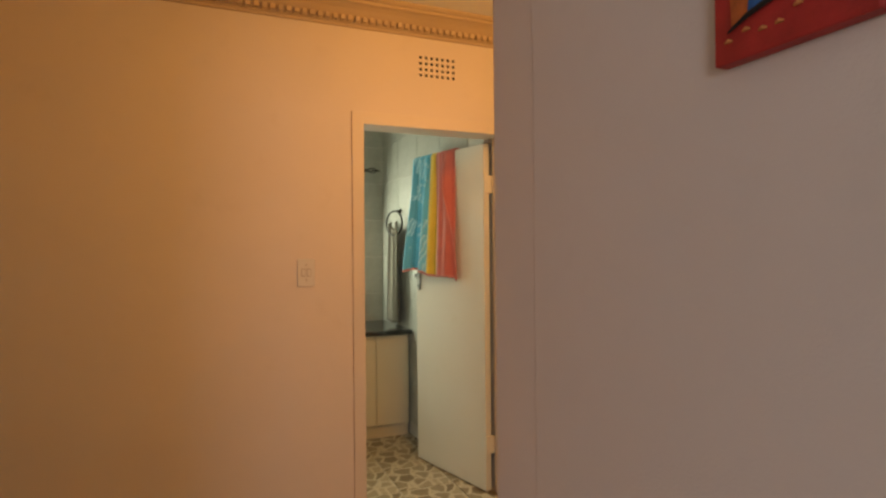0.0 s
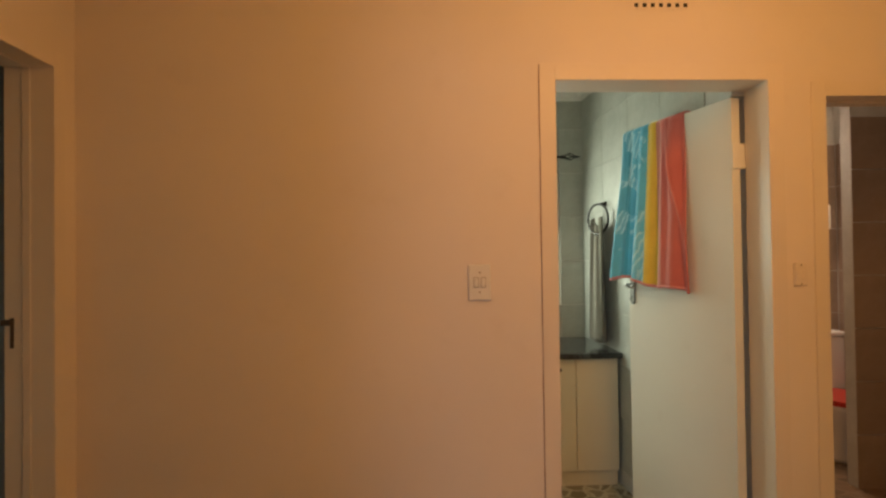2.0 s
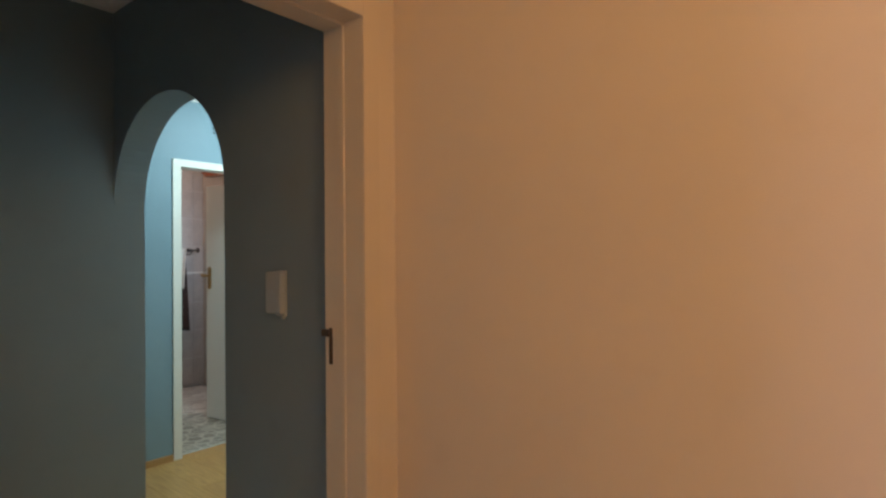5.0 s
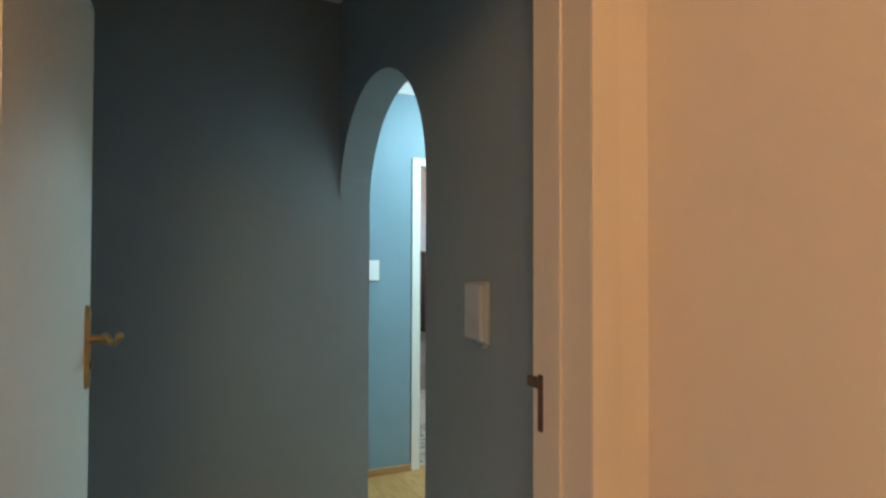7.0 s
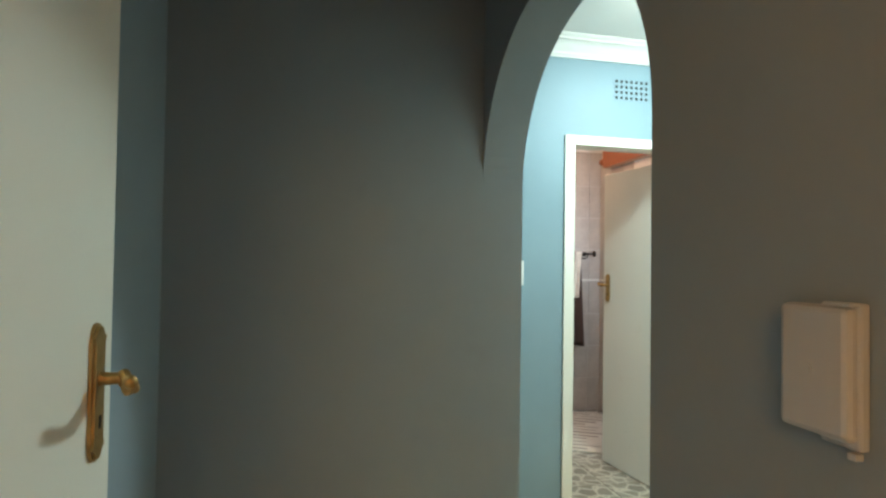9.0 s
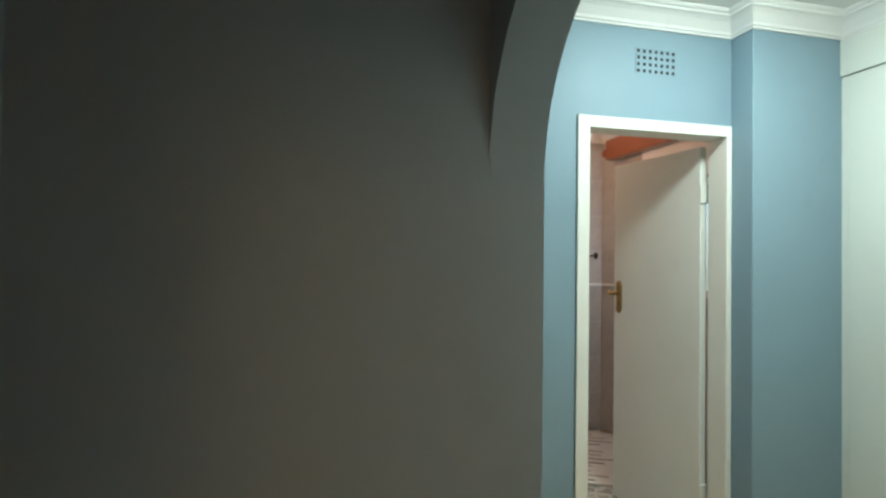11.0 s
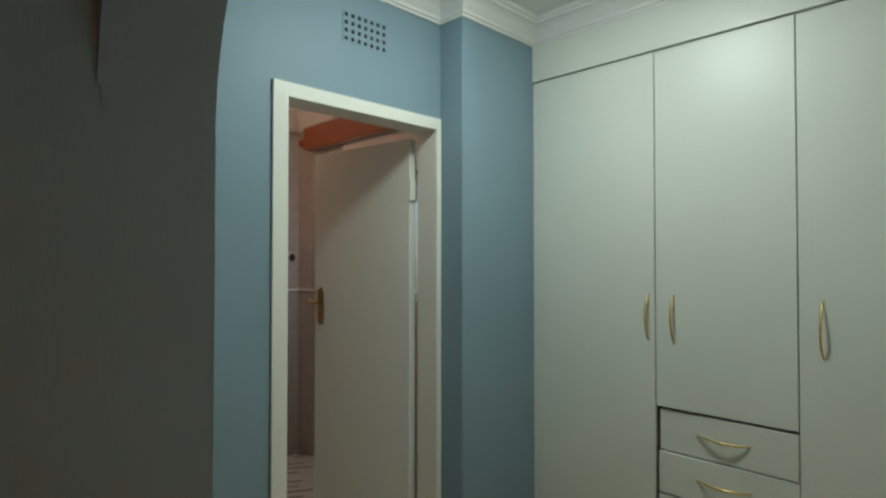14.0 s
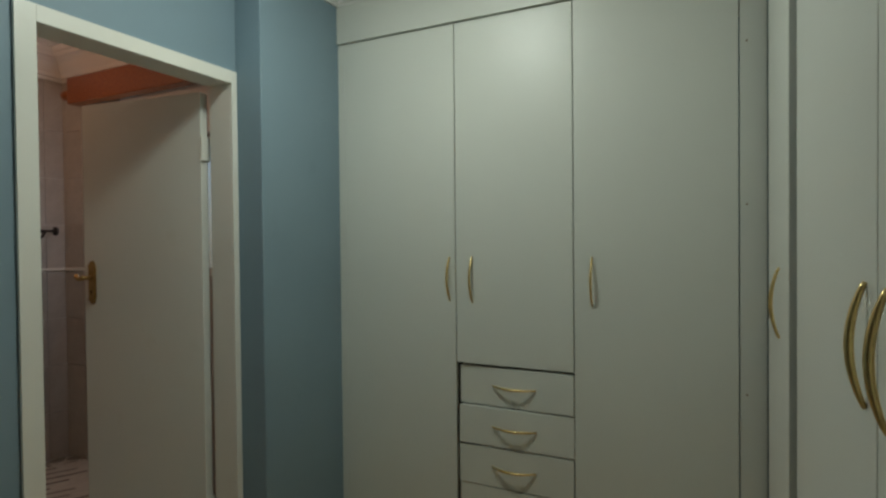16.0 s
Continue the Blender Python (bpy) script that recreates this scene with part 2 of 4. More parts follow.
def glass(name):
    m, nt, b = material(name, 0.25, 0, 0.5)
    b.inputs["Transmission Weight"].default_value = 1.0
    b.inputs["Base Color"].default_value = (0.9, 0.95, 0.95, 1)
    return m


M_GLASS = glass("obscure_glass")

# ---- mesh helpers ----


def finish(name, bm, mat, smooth=False):
    bmesh.ops.recalc_face_normals(bm, faces=bm.faces[:])
    me = bpy.data.meshes.new(name)
    bm.to_mesh(me)
    bm.free()
    me.materials.append(mat)
    if smooth:
        for p in me.polygons:
            p.use_smooth = True
    return me


def part(name, bm, mat, parent=None, label="", smooth=False):
    ob = new(name, finish(name, bm, mat, smooth))
    ob.parent = parent
    return tagged(ob, label)


def thing(name, label, category, group="", kind="", m=None):
    ob = new(name)
    ob.empty_display_size = 0.1
    if m is not None:
        ob.matrix_world = m
    return tagged(ob, label, category, group, kind)


def box(bm, x0, x1, y0, y1, z0, z1, bev=0.0, seg=2):
    r = bmesh.ops.create_cube(bm, size=1.0)
    vs = r["verts"]
    for v in vs:
        v.co = Vector(((x0 + x1) / 2 + v.co.x * (x1 - x0), (y0 + y1) / 2 + v.co.y * (y1 - y0), (z0 + z1) / 2 + v.co.z * (z1 - z0)))
    if bev:
        es = list({e for v in vs for e in v.link_edges})
        bmesh.ops.bevel(bm, geom=es, offset=bev, segments=seg, profile=0.5, affect="EDGES")
    return bm


def boxes(*bs, bev=0.0):
    bm = bmesh.new()
    for b in bs:
        box(bm, *b, bev=bev)
    return bm


def structure(name, bm, mat, label, category):
    return tagged(new(name, finish(name, bm, mat)), label, category, kind="structure")


def tube(bm, pts, radii, n=10):
    """A round bar through pts; radii one number or one per point."""
    pts = [Vector(p) for p in pts]
    if not hasattr(radii, "__len__"):
        radii = [radii] * len(pts)
    rings = []
    up = Vector((0.31, 0.17, 0.93))
    for i, p in enumerate(pts):
        d = (pts[min(i + 1, len(pts) - 1)] - pts[max(i - 1, 0)]).normalized()
        a = d.cross(up).normalized()
        b = d.cross(a)
        rings.append([bm.verts.new(p + (a * math.cos(k * 2 * math.pi / n) + b * math.sin(k * 2 * math.pi / n)) * radii[i]) for k in range(n)])
    for r, s in zip(rings, rings[1:]):
        for k in range(n):
            bm.faces.new((r[k], r[(k + 1) % n], s[(k + 1) % n], s[k]))
    bm.faces.new(rings[0])
    bm.faces.new(rings[-1])
    return bm


def prism(bm, outline, axis, a, b):
    """Outline of (u, v) pairs pushed along an axis from a to b; u, v are the other two axes in x, y, z order."""
    def at(u, v, w):
        return {"x": (w, u, v), "y": (u, w, v), "z": (u, v, w)}[axis]
    lo = [bm.verts.new(at(u, v, a)) for u, v in outline]
    hi = [bm.verts.new(at(u, v, b)) for u, v in outline]
    n = len(outline)
    bm.faces.new(lo)
    bm.faces.new(hi)
    for i in range(n):
        bm.faces.new((lo[i], lo[(i + 1) % n], hi[(i + 1) % n], hi[i]))
    return bm


def sheet(bm, fn, nu, nv):
    """A grid fn(u, v) with uv coordinates."""
    uvl = bm.loops.layers.uv.verify()
    g = [[bm.verts.new(fn(i / nu, j / nv)) for j in range(nv + 1)] for i in range(nu + 1)]
    for i in range(nu):
        for j in range(nv):
            f = bm.faces.new((g[i][j], g[i + 1][j], g[i + 1][j + 1], g[i][j + 1]))
            for l, (a, b) in zip(f.loops, ((i, j), (i + 1, j), (i + 1, j + 1), (i, j + 1))):
                l[uvl].uv = (a / nu, b / nv)
    return bm


def thick(ob, t):
    m = ob.modifiers.new("thickness", "SOLIDIFY")
    m.thickness, m.offset = t, 0.0
    return ob


# ---- plan ----
CEIL = 2.60
Y1 = 2.70            # hall wall with the bathroom door
X2 = -1.00           # hall wall with the door to the lobby
X2B = -1.157
Y3 = 2.64            # lobby wall with the arch
Y3B = 2.78
X4 = -2.76           # end wall of the lobby
X5 = -3.787          # bedroom wall with the ensuite door
X5B = -3.90
YW = 4.718           # wardrobe fronts
XW = -1.87           # side wardrobe fronts

# floors
structure("floor_hall", boxes((-1.75, 3.4, -2.3, 2.70, -0.08, 0.0)), M_STONE, "beige tiled hall floor", "floor")
structure("floor_bathroom", boxes((0.0, 1.62, 2.70, 4.75, -0.08, -0.006)), M_GROUT, "bathroom floor of stone-patterned tiles", "floor")
structure("floor_toilet", boxes((1.62, 3.4, 2.70, 4.9, -0.08, 0.0)), M_STONE_WC, "brown stone-patterned toilet floor", "floor")
structure("floor_bedroom", boxes((-3.84, -1.0, 1.5, 5.4, -0.08, -0.006), (-1.0, 0.0, 1.5, 1.6, -0.09, -0.081)), M_DARK, "honey laminate floor of lobby and bedroom", "floor")
structure("floor_ensuite", boxes((-6.4, -3.84, 2.7, 5.1, -0.08, -0.006)), M_GROUT, "ensuite floor of grey stone-patterned tiles", "floor")

# ceilings
structure("ceiling_hall", boxes((-1.9, 3.4, -2.3, 2.86, CEIL, CEIL + 0.1)), M_CEIL, "plain painted hall ceiling", "ceiling")
structure("ceiling_bathroom", boxes((-0.1, 3.4, 2.86, 5.0, CEIL, CEIL + 0.1)), M_CEIL, "white bathroom ceiling", "ceiling")
structure("ceiling_bedroom", boxes((-3.9, -1.0, 1.4, 5.5, CEIL, CEIL + 0.1)), M_CEIL, "white bedroom ceiling", "ceiling")
structure("ceiling_ensuite", boxes((-6.5, -3.9, 2.6, 5.2, CEIL, CEIL + 0.1)), M_CEIL, "white ensuite ceiling", "ceiling")

# walls
D1 = (0.708, 1.507, 2.02)
D2 = (1.717, 2.47, 1.96)


def pierced(name, axis, a0, a1, b0, b1, doors, mat, label):
    """One wall slab from a0 to a1 along its length, b0 to b1 through its thickness, with doorways (from, to, height)."""
    o = [(a0, 0.0)]
    for u0, u1, h in doors:
        o += [(u0, 0.0), (u0, h), (u1, h), (u1, 0.0)]
    o += [(a1, 0.0), (a1, CEIL), (a0, CEIL)]
    bm = bmesh.new()
    prism(bm, o, axis, b0, b1)
    return structure(name, bm, mat, label, "wall")


pierced("wall_hall_north", "y", X2B, 3.4, Y1, Y1 + 0.15, [D1, D2], M_CREAM, "cream painted hall wall with two doorways")
DL = (1.745, 2.584, 2.03)  # lobby door: y from, to, height
pierced("wall_hall_west", "x", 0.72, Y1, X2B, X2, [DL], M_CREAM, "cream painted wall with doorway to the lobby")
structure("wall_doorway", boxes((-1.75, -0.42, 0.72, 0.905, 0, CEIL), (-0.42, 0.488, 0.72, 0.905, 2.05, CEIL)), M_CREAM, "cream wall with an open doorway into the hall", "wall")
structure("wall_hall_south", boxes((0.60, 3.4, 0.72, 0.905, 0, CEIL)), M_CREAM, "cream painted hall wall", "wall")
bm = bmesh.new()
prism(bm, [(0.49, -2.3), (0.49, 0.750), (0.492, 0.754), (0.4955, 0.757), (0.4975, 0.896), (0.501, 0.905), (0.60, 0.905), (0.60, -2.3)], "z", 0, CEIL)
structure("wall_start_east", bm, M_CREAM, "pale mauve-lit painted wall", "wall")
structure("wall_start_west", boxes((-1.75, -1.6, -2.3, 0.72, 0, CEIL)), M_CREAM, "cream painted wall", "wall")
structure("wall_start_south", boxes((-1.75, -1.55, -2.45, -2.3, 0, CEIL), (-1.55, -0.75, -2.45, -2.3, 0, 0.9), (-1.55, -0.75, -2.45, -2.3, 2.1, CEIL), (-0.75, 0.66, -2.45, -2.3, 0, CEIL)), M_CREAM, "cream wall with a window opening", "wall")
structure("wall_hall_east", boxes((3.4, 3.55, 0.79, 5.0, 0, CEIL)), M_CREAM, "cream painted wall closing the hall", "wall")
# lobby
structure("wall_lobby_south", boxes((X4, X2B, 1.51, 1.66, 0, CEIL)), M_LOBBY, "grey-blue painted lobby wall", "wall")
structure("wall_lobby_west", boxes((-2.92, X4, 1.51, Y3B, 0, CEIL)), M_LOBBY, "grey-blue painted lobby end wall", "wall")
AR, SPRING, RISE = -1.79, 1.625, 0.455
arc = []
cx, rx = (X4 + AR) / 2, (AR - X4) / 2
for i in range(41):
    a = math.pi - math.pi * i / 40
    arc.append((cx + rx * math.cos(a), SPRING + RISE * math.sin(a) ** (0.92 if i > 20 else 0.99)))
bm = bmesh.new()
prism(bm, [(X4, CEIL)] + arc + [(AR, 0.0), (X2B, 0.0), (X2B, CEIL)], "y", Y3, Y3B)
es = [e for e in bm.edges if abs(e.verts[0].co.y - e.verts[1].co.y) < 1e-4 and all(v.co.z < CEIL - 0.1 and X4 - 1e-4 <= v.co.x <= AR + 1e-4 for v in e.verts)]
bmesh.ops.bevel(bm, geom=es, offset=0.007, segments=2, profile=0.5, affect="EDGES")
structure("wall_arch", bm, M_LOBBY, "grey-blue wall pierced by a rounded arch", "wall")
structure("wall_bedroom_south", boxes((X5, -2.92, 2.63, Y3B, 0, CEIL)), M_BLUE, "blue painted bedroom wall", "wall")
D3 = (3.455, 4.183, 2.03)
pierced("wall_bedroom_west", "x", 2.63, 5.4, X5B, X5, [D3], M_BLUE, "blue painted bedroom wall with the ensuite door")
structure("wall_pilaster", boxes((X5, -3.651, 4.212, 5.0, 0, CEIL), bev=0.004), M_BLUE, "blue painted pilaster beside the wardrobe", "wall")
structure("wall_bedroom_north", boxes((-3.9, -1.0, 5.3, 5.45, 0, CEIL)), M_BLUE, "wall behind the wardrobes", "wall")
structure("wall_bedroom_east", boxes((X2B, X2B + 0.15, Y1 + 0.15, 5.3, 0, CEIL)), M_BLUE, "wall behind the side wardrobes", "wall")
# bathroom, toilet, ensuite walls
structure("wall_bathroom_north", boxes((-0.1, 0.29, 4.62, 4.77, 0, CEIL), (0.29, 1.195, 4.62, 4.77, 0, 1.03), (0.29, 1.195, 4.62, 4.77, 1.96, CEIL), (1.195, 1.62, 4.62, 4.77, 0, CEIL)), M_GROUT, "tiled bathroom wall with a window opening", "wall")
BE = pose(1.452, 2.85, 0, 0, 0, 90 + 2.75)  # east bathroom wall runs along its own x axis
wbe = structure("wall_bathroom_east", boxes((0.585, 1.80, -0.12, 0.0, 0, CEIL), (0.0, 0.585, -0.12, -0.068, 0, 2.0), (0.0, 0.585, -0.12, 0.0, 2.0, CEIL)), M_GROUT, "grey tiled bathroom wall", "wall")
wbe.matrix_world = BE
structure("wall_bathroom_west", boxes((-0.1, 0.0, 2.85, 4.62, 0, CEIL)), M_TILE, "grey tiled bathroom wall", "wall")
structure("wall_toilet_north", boxes((1.62, 3.4, 4.72, 4.87, 0, CEIL)), M_GROUT, "brown tiled toilet wall", "wall")
structure("wall_toilet_west", boxes((1.55, 1.62, 2.85, 4.72, 0, CEIL)), M_TILE_WC, "brown tiled toilet wall", "wall")
structure("wall_toilet_east", boxes((3.28, 3.4, 2.85, 4.72, 0, CEIL)), M_GROUT, "brown tiled toilet wall", "wall")
structure("wall_toilet_partition", boxes((2.735, 3.28, 3.87, 3.95, 0, CEIL)), M_GROUT, "brown tiled partition beside the toilet", "wall")
structure("wall_ensuite_west", boxes((-6.0, -5.85, 2.7, 5.1, 0, CEIL)), M_GROUT, "mauve tiled ensuite wall", "wall")
structure("wall_ensuite_south", boxes((-6.0, X5B, 2.6, 2.75, 0, CEIL)), M_TILE_EN, "mauve tiled ensuite wall", "wall")
structure("wall_ensuite_north", boxes((-6.0, -5.2, 4.72, 4.87, 0, CEIL), (-5.2, -4.3, 4.72, 4.87, 0, 1.2), (-5.2, -4.3, 4.72, 4.87, 1.98, CEIL), (-4.3, X5B, 4.72, 4.87, 0, CEIL)), M_TILE_EN, "ensuite wall with a window opening", "wall")

# ---- cornices ----


def cornice(name, a, b, inward, drop, out, label, mat, dentil=False, ext=(0, 0)):
    """A moulded cornice from a to b (x, y) whose profile points inward."""
    a, b, n = Vector((*a, 0)), Vector((*b, 0)), Vector((*inward, 0))
    prof = [(0, 0), (0, -1.0), (0.10, -1.0), (0.12, -0.90), (0.20, -0.88), (0.22, -0.76), (0.34, -0.62), (0.5, -0.42), (0.66, -0.30), (0.80, -0.26), (0.82, -0.16), (0.92, -0.14), (1.0, -0.05), (1.0, 0)]
    bm = bmesh.new()
    ends = []
    way = (b - a).normalized()
    for p, e in ((a, ext[0]), (b, ext[1])):
        ends.append([bm.verts.new(p + (n + way * e) * (u * out) + Vector((0, 0, CEIL - 0.001 + v * drop))) for u, v in prof])
    for i in range(len(prof) - 1):
        bm.faces.new((ends[0][i], ends[0][i + 1], ends[1][i + 1], ends[1][i]))
    bm.faces.new(ends[0])
    bm.faces.new(ends[1])
    if dentil:
        d = (b - a).normalized()
        L = (b - a).length
        k = int(L / 0.036)
        for i in range(k):
            p = a + d * (i * L / k + 0.005)
            q = p + d * 0.021
            z0, z1 = CEIL - drop * 0.86, CEIL - drop * 0.66
            c = [p, q, q + n * out * 0.42, p + n * out * 0.42]
            lo = [bm.verts.new(v + Vector((0, 0, z0))) for v in c]
            hi = [bm.verts.new(v + Vector((0, 0, z1))) for v in c]
            bm.faces.new(lo)
            bm.faces.new(hi)
            for j in range(4):
                bm.faces.new((lo[j], lo[(j + 1) % 4], hi[(j + 1) % 4], hi[j]))
    return structure(name, bm, mat, label, "cornice")


cornice("cornice_hall", (X2, Y1), (3.4, Y1), (0, -1), 0.113, 0.13, "ochre moulded plaster cornice with small dentils", M_CORNICE, True)
cornice("cornice_hall_west", (X2, 0.905), (X2, Y1), (1, 0), 0.113, 0.13, "ochre moulded plaster cornice with small dentils", M_CORNICE, True)
cornice("cornice_bedroom_west", (X5, Y3B), (X5, 4.212), (1, 0), 0.10, 0.10, "white moulded plaster cornice", M_CEIL)
cornice("cornice_pilaster_side", (X5, 4.212), (-3.651, 4.212), (0, -1), 0.10, 0.10, "white moulded plaster cornice", M_CEIL, ext=(0, 1))
cornice("cornice_pilaster", (-3.651, 4.212), (-3.651, YW), (1, 0), 0.10, 0.10, "white moulded plaster cornice", M_CEIL, ext=(-1, 0))
cornice("cornice_wardrobe", (-3.651, YW), (XW, YW), (0, -1), 0.10, 0.10, "white moulded cornice above the wardrobe", M_CEIL)
cornice("cornice_wardrobe_side", (XW, Y3B), (XW, YW), (-1, 0), 0.10, 0.10, "white moulded cornice above the wardrobe", M_CEIL)
cornice("cornice_bedroom_south", (X5, Y3B), (-1.2, Y3B), (0, 1), 0.10, 0.10, "white moulded plaster cornice", M_CEIL)
cornice("cornice_lobby_west", (X4, 1.66), (X4, Y3), (1, 0), 0.055, 0.055, "narrow white cornice", M_CEIL)
cornice("cornice_lobby_north", (X4, Y3), (X2B, Y3), (0, -1), 0.055, 0.055, "narrow white cornice", M_CEIL)
cornice("cornice_bathroom_north", (0.0, 4.612), (1.42, 4.612), (0, -1), 0.13, 0.10, "white moulded bathroom cornice", M_CEIL)
cornice("cornice_bathroom_east", (1.44, 2.86), (1.36, 4.62), (-1, -0.05), 0.13, 0.10, "white moulded bathroom cornice", M_CEIL)
cornice("cornice_ensuite_west", (-5.842, 2.75), (-5.842, 4.72), (1, 0), 0.17, 0.15, "white moulded ensuite cornice", M_CEIL)
cornice("cornice_ensuite_north", (-5.85, 4.72), (X5B, 4.72), (0, -1), 0.17, 0.15, "white moulded ensuite cornice", M_CEIL)

# skirtings
structure("baseboard_bedroom_west", boxes((X5, X5 + 0.014, Y3B, 3.40, 0, 0.045), bev=0.003), M_SKIRT, "low honey wood skirting", "skirting")
structure("baseboard_pilaster", boxes((-3.651, -3.637, 4.22, YW, 0, 0.045), bev=0.003), M_SKIRT, "low honey wood skirting", "skirting")
structure("baseboard_lobby", boxes((X4, X4 + 0.014, 1.66, Y3B, 0, 0.045), bev=0.003), M_SKIRT, "low honey wood skirting", "skirting")

# ---- doors ----


def bow_handle(parent, m, length, depth, label):
    """A curved brass bow pull; local x along the pull, -y out of the door."""
    bm = bmesh.new()
    pts, rad = [], []
    for i in range(21):
        s = i / 20
        pts.append(((s - 0.5) * length, -depth * math.sin(math.pi * s) ** 0.8 - 0.001, 0))
        rad.append(0.0033 + 0.0022 * math.sin(math.pi * s))
    tube(bm, pts, rad, 10)
    ob = part("handle", bm, M_BRASS, parent, label, smooth=True)
    ob.matrix_local = m
    return ob


def lever_set(parent, m, way=1, mat=None, plate_h=0.22, out=1.0, reach=0.66, twisted=False):
    """Backplate, lever and keyhole; local x along the door to its free edge, -y out of the door."""
    mat = mat or M_BRASS_OLD
    w = 0.021
    o = []
    for i in range(9):
        a = math.pi * i / 8
        o.append((w * math.cos(a) * 0.86, plate_h / 2 - 0.022 + 0.022 * math.sin(a)))
    o = [(w, plate_h / 2 - 0.03)] + o + [(-w, plate_h / 2 - 0.03), (-w, -plate_h / 2 + 0.03)] + [(-x, -z) for x, z in o] + [(w, -plate_h / 2 + 0.03)]
    bm = bmesh.new()
    prism(bm, o, "y", -0.009, 0.0)
    bmesh.ops.bevel(bm, geom=[e for e in bm.edges if all(v.co.y < -0.008 for v in e.verts)], offset=0.004, segments=2, affect="EDGES")
    plate = part("backplate", bm, mat, parent, "worn brass backplate")
    plate.matrix_local = m
    part("keyhole", boxes((-0.003, 0.003, -0.0105, -0.007, -0.052, -0.034)), M_DARK, plate)
    if twisted:
        twisted_lever(plate, 0.019)
        return plate
    bm = bmesh.new()
    tube(bm, [(0, -0.004, 0.022), (0, -0.028 * out, 0.022), (0, -0.040 * out, 0.022)], [0.011, 0.0085, 0.010], 12)
    pts = [(way * x * reach, y * 0.88 * out, z + 0.022) for x, y, z in ((-0.004, -0.045, 0.0), (0.018, -0.048, 0.001), (0.045, -0.05, -0.004), (0.07, -0.049, -0.006), (0.09, -0.047, 0.001), (0.103, -0.045, 0.008), (0.112, -0.044, 0.006))]
    tube(bm, pts, [0.009, 0.0115, 0.0095, 0.007, 0.0085, 0.011, 0.006], 12)
    part("lever", bm, mat, plate, "curved brass lever", smooth=True)
    return plate


def twisted_lever(plate, z):
    """A brass lever of two twisted strands that ends in a scroll; local -x towards the hinge, -y out of the door."""
    way = [(0.0, -0.040, 0.0), (-0.014, -0.052, -0.003), (-0.036, -0.060, -0.007), (-0.056, -0.066, -0.005), (-0.074, -0.072, 0.003), (-0.090, -0.077, 0.012), (-0.102, -0.079, 0.014)]
    bm = bmesh.new()
    tube(bm, [(0, -0.004, z), (0, -0.012, z), (0, -0.030, z), (0, -0.044, z)], [0.014, 0.010, 0.0085, 0.0105], 14)
    for side in (0.0, math.pi):
        pts, rad = [], []
        for i in range(25):
            s = i / 24 * (len(way) - 1)
            k = min(int(s), len(way) - 2)
            p = Vector(way[k]).lerp(Vector(way[k + 1]), s - k)
            a = side + 4.2 * i / 24
            r = 0.0062 * (1 - 0.55 * i / 24)
            pts.append(p + Vector((0, r * math.sin(a), z + r * math.cos(a))))
            rad.append(0.0082 - 0.0035 * i / 24)
        tube(bm, pts, rad, 12)
    end = Vector(way[-1]) + Vector((0, 0, z))
    tube(bm, [end + Vector((-0.009 + 0.0035 * j, 0, 0.001)) for j in range(6)], [0.003, 0.007, 0.009, 0.009, 0.007, 0.004], 14)
    part("lever", bm, M_BRASS_OLD, plate, "twisted brass lever with a scroll end", smooth=True)


def steel_frame(name, label, width, height, depth, face, mat, head_face=None, proud=0.012, far_face=None, stops=True, crack=None):
    """Pressed steel frame; local x across the opening from 0 to width, y into the wall, z up."""
    d = thing(name, label, "door", kind="structure")
    hf = head_face or face
    ff = far_face or face
    for nm, b in (("jamb", (-face, 0.004, -proud, 0.0, 0, height + hf)), ("jamb", (width - 0.004, width + ff, -proud, 0.0, 0, height + hf)), ("frame_head", (0.004, width - 0.004, -proud, 0.0, height - 0.004, height + hf))):
        part(nm, boxes(b, bev=min(0.0012, proud * 0.3)), mat, d)
    for nm, b in (("reveal", (-0.002, 0.004, 0.0, depth, 0, height)), ("reveal", (width - 0.004, width + 0.002, 0.0, depth, 0, height)), ("reveal", (0.004, width - 0.004, 0.0, depth, height - 0.004, height + 0.002))):
        part(nm, boxes(b), mat, d)
    for nm, b in (("door_stop", (0.004, 0.010, depth * 0.45, depth * 0.62, 0, height - 0.018)), ("door_stop", (width - 0.010, width - 0.004, depth * 0.45, depth * 0.62, 0, height - 0.010)), ("door_stop", (0.004, width - 0.004, depth * 0.45, depth * 0.62, height - 0.010, height - 0.004))):
        if stops:
            part(nm, boxes(b, bev=0.002), mat, d)
    # Uneven strip proud of the wall, coloured as the shaded joint.
    if crack:
        bm, n = bmesh.new(), 24
        for i in range(n):
            w = 0.001 + 0.002 * random.random()
            z0, z1 = (height + hf) * i / n, (height + hf) * (i + 1) / n
            box(bm, -face - w, -face + 0.001, -0.0025, 0.0, z0, z1)
        part("joint", bm, crack, d, "raised dark strip as shade in the cracked open joint beside the frame")
    return d


def door_leaf(parent, m, length, height, mat, hinge_reach=0.024):
    """A flush leaf hinged on its local z axis; local x towards the free edge, y through its thickness."""
    lf = part("leaf", boxes((0.004, length, -0.02, 0.02, 0.008, height), bev=0.002), mat, parent, "flush white painted leaf")
    lf.matrix_local = m
    for z in (0.22, height - 0.284):
        bm = boxes((-0.006, 0.012, -hinge_reach, 0.024, z, z + 0.1), bev=0.003)
        h = part("hinge", bm, M_FRAME, lf, "painted-over steel hinge")
    return lf


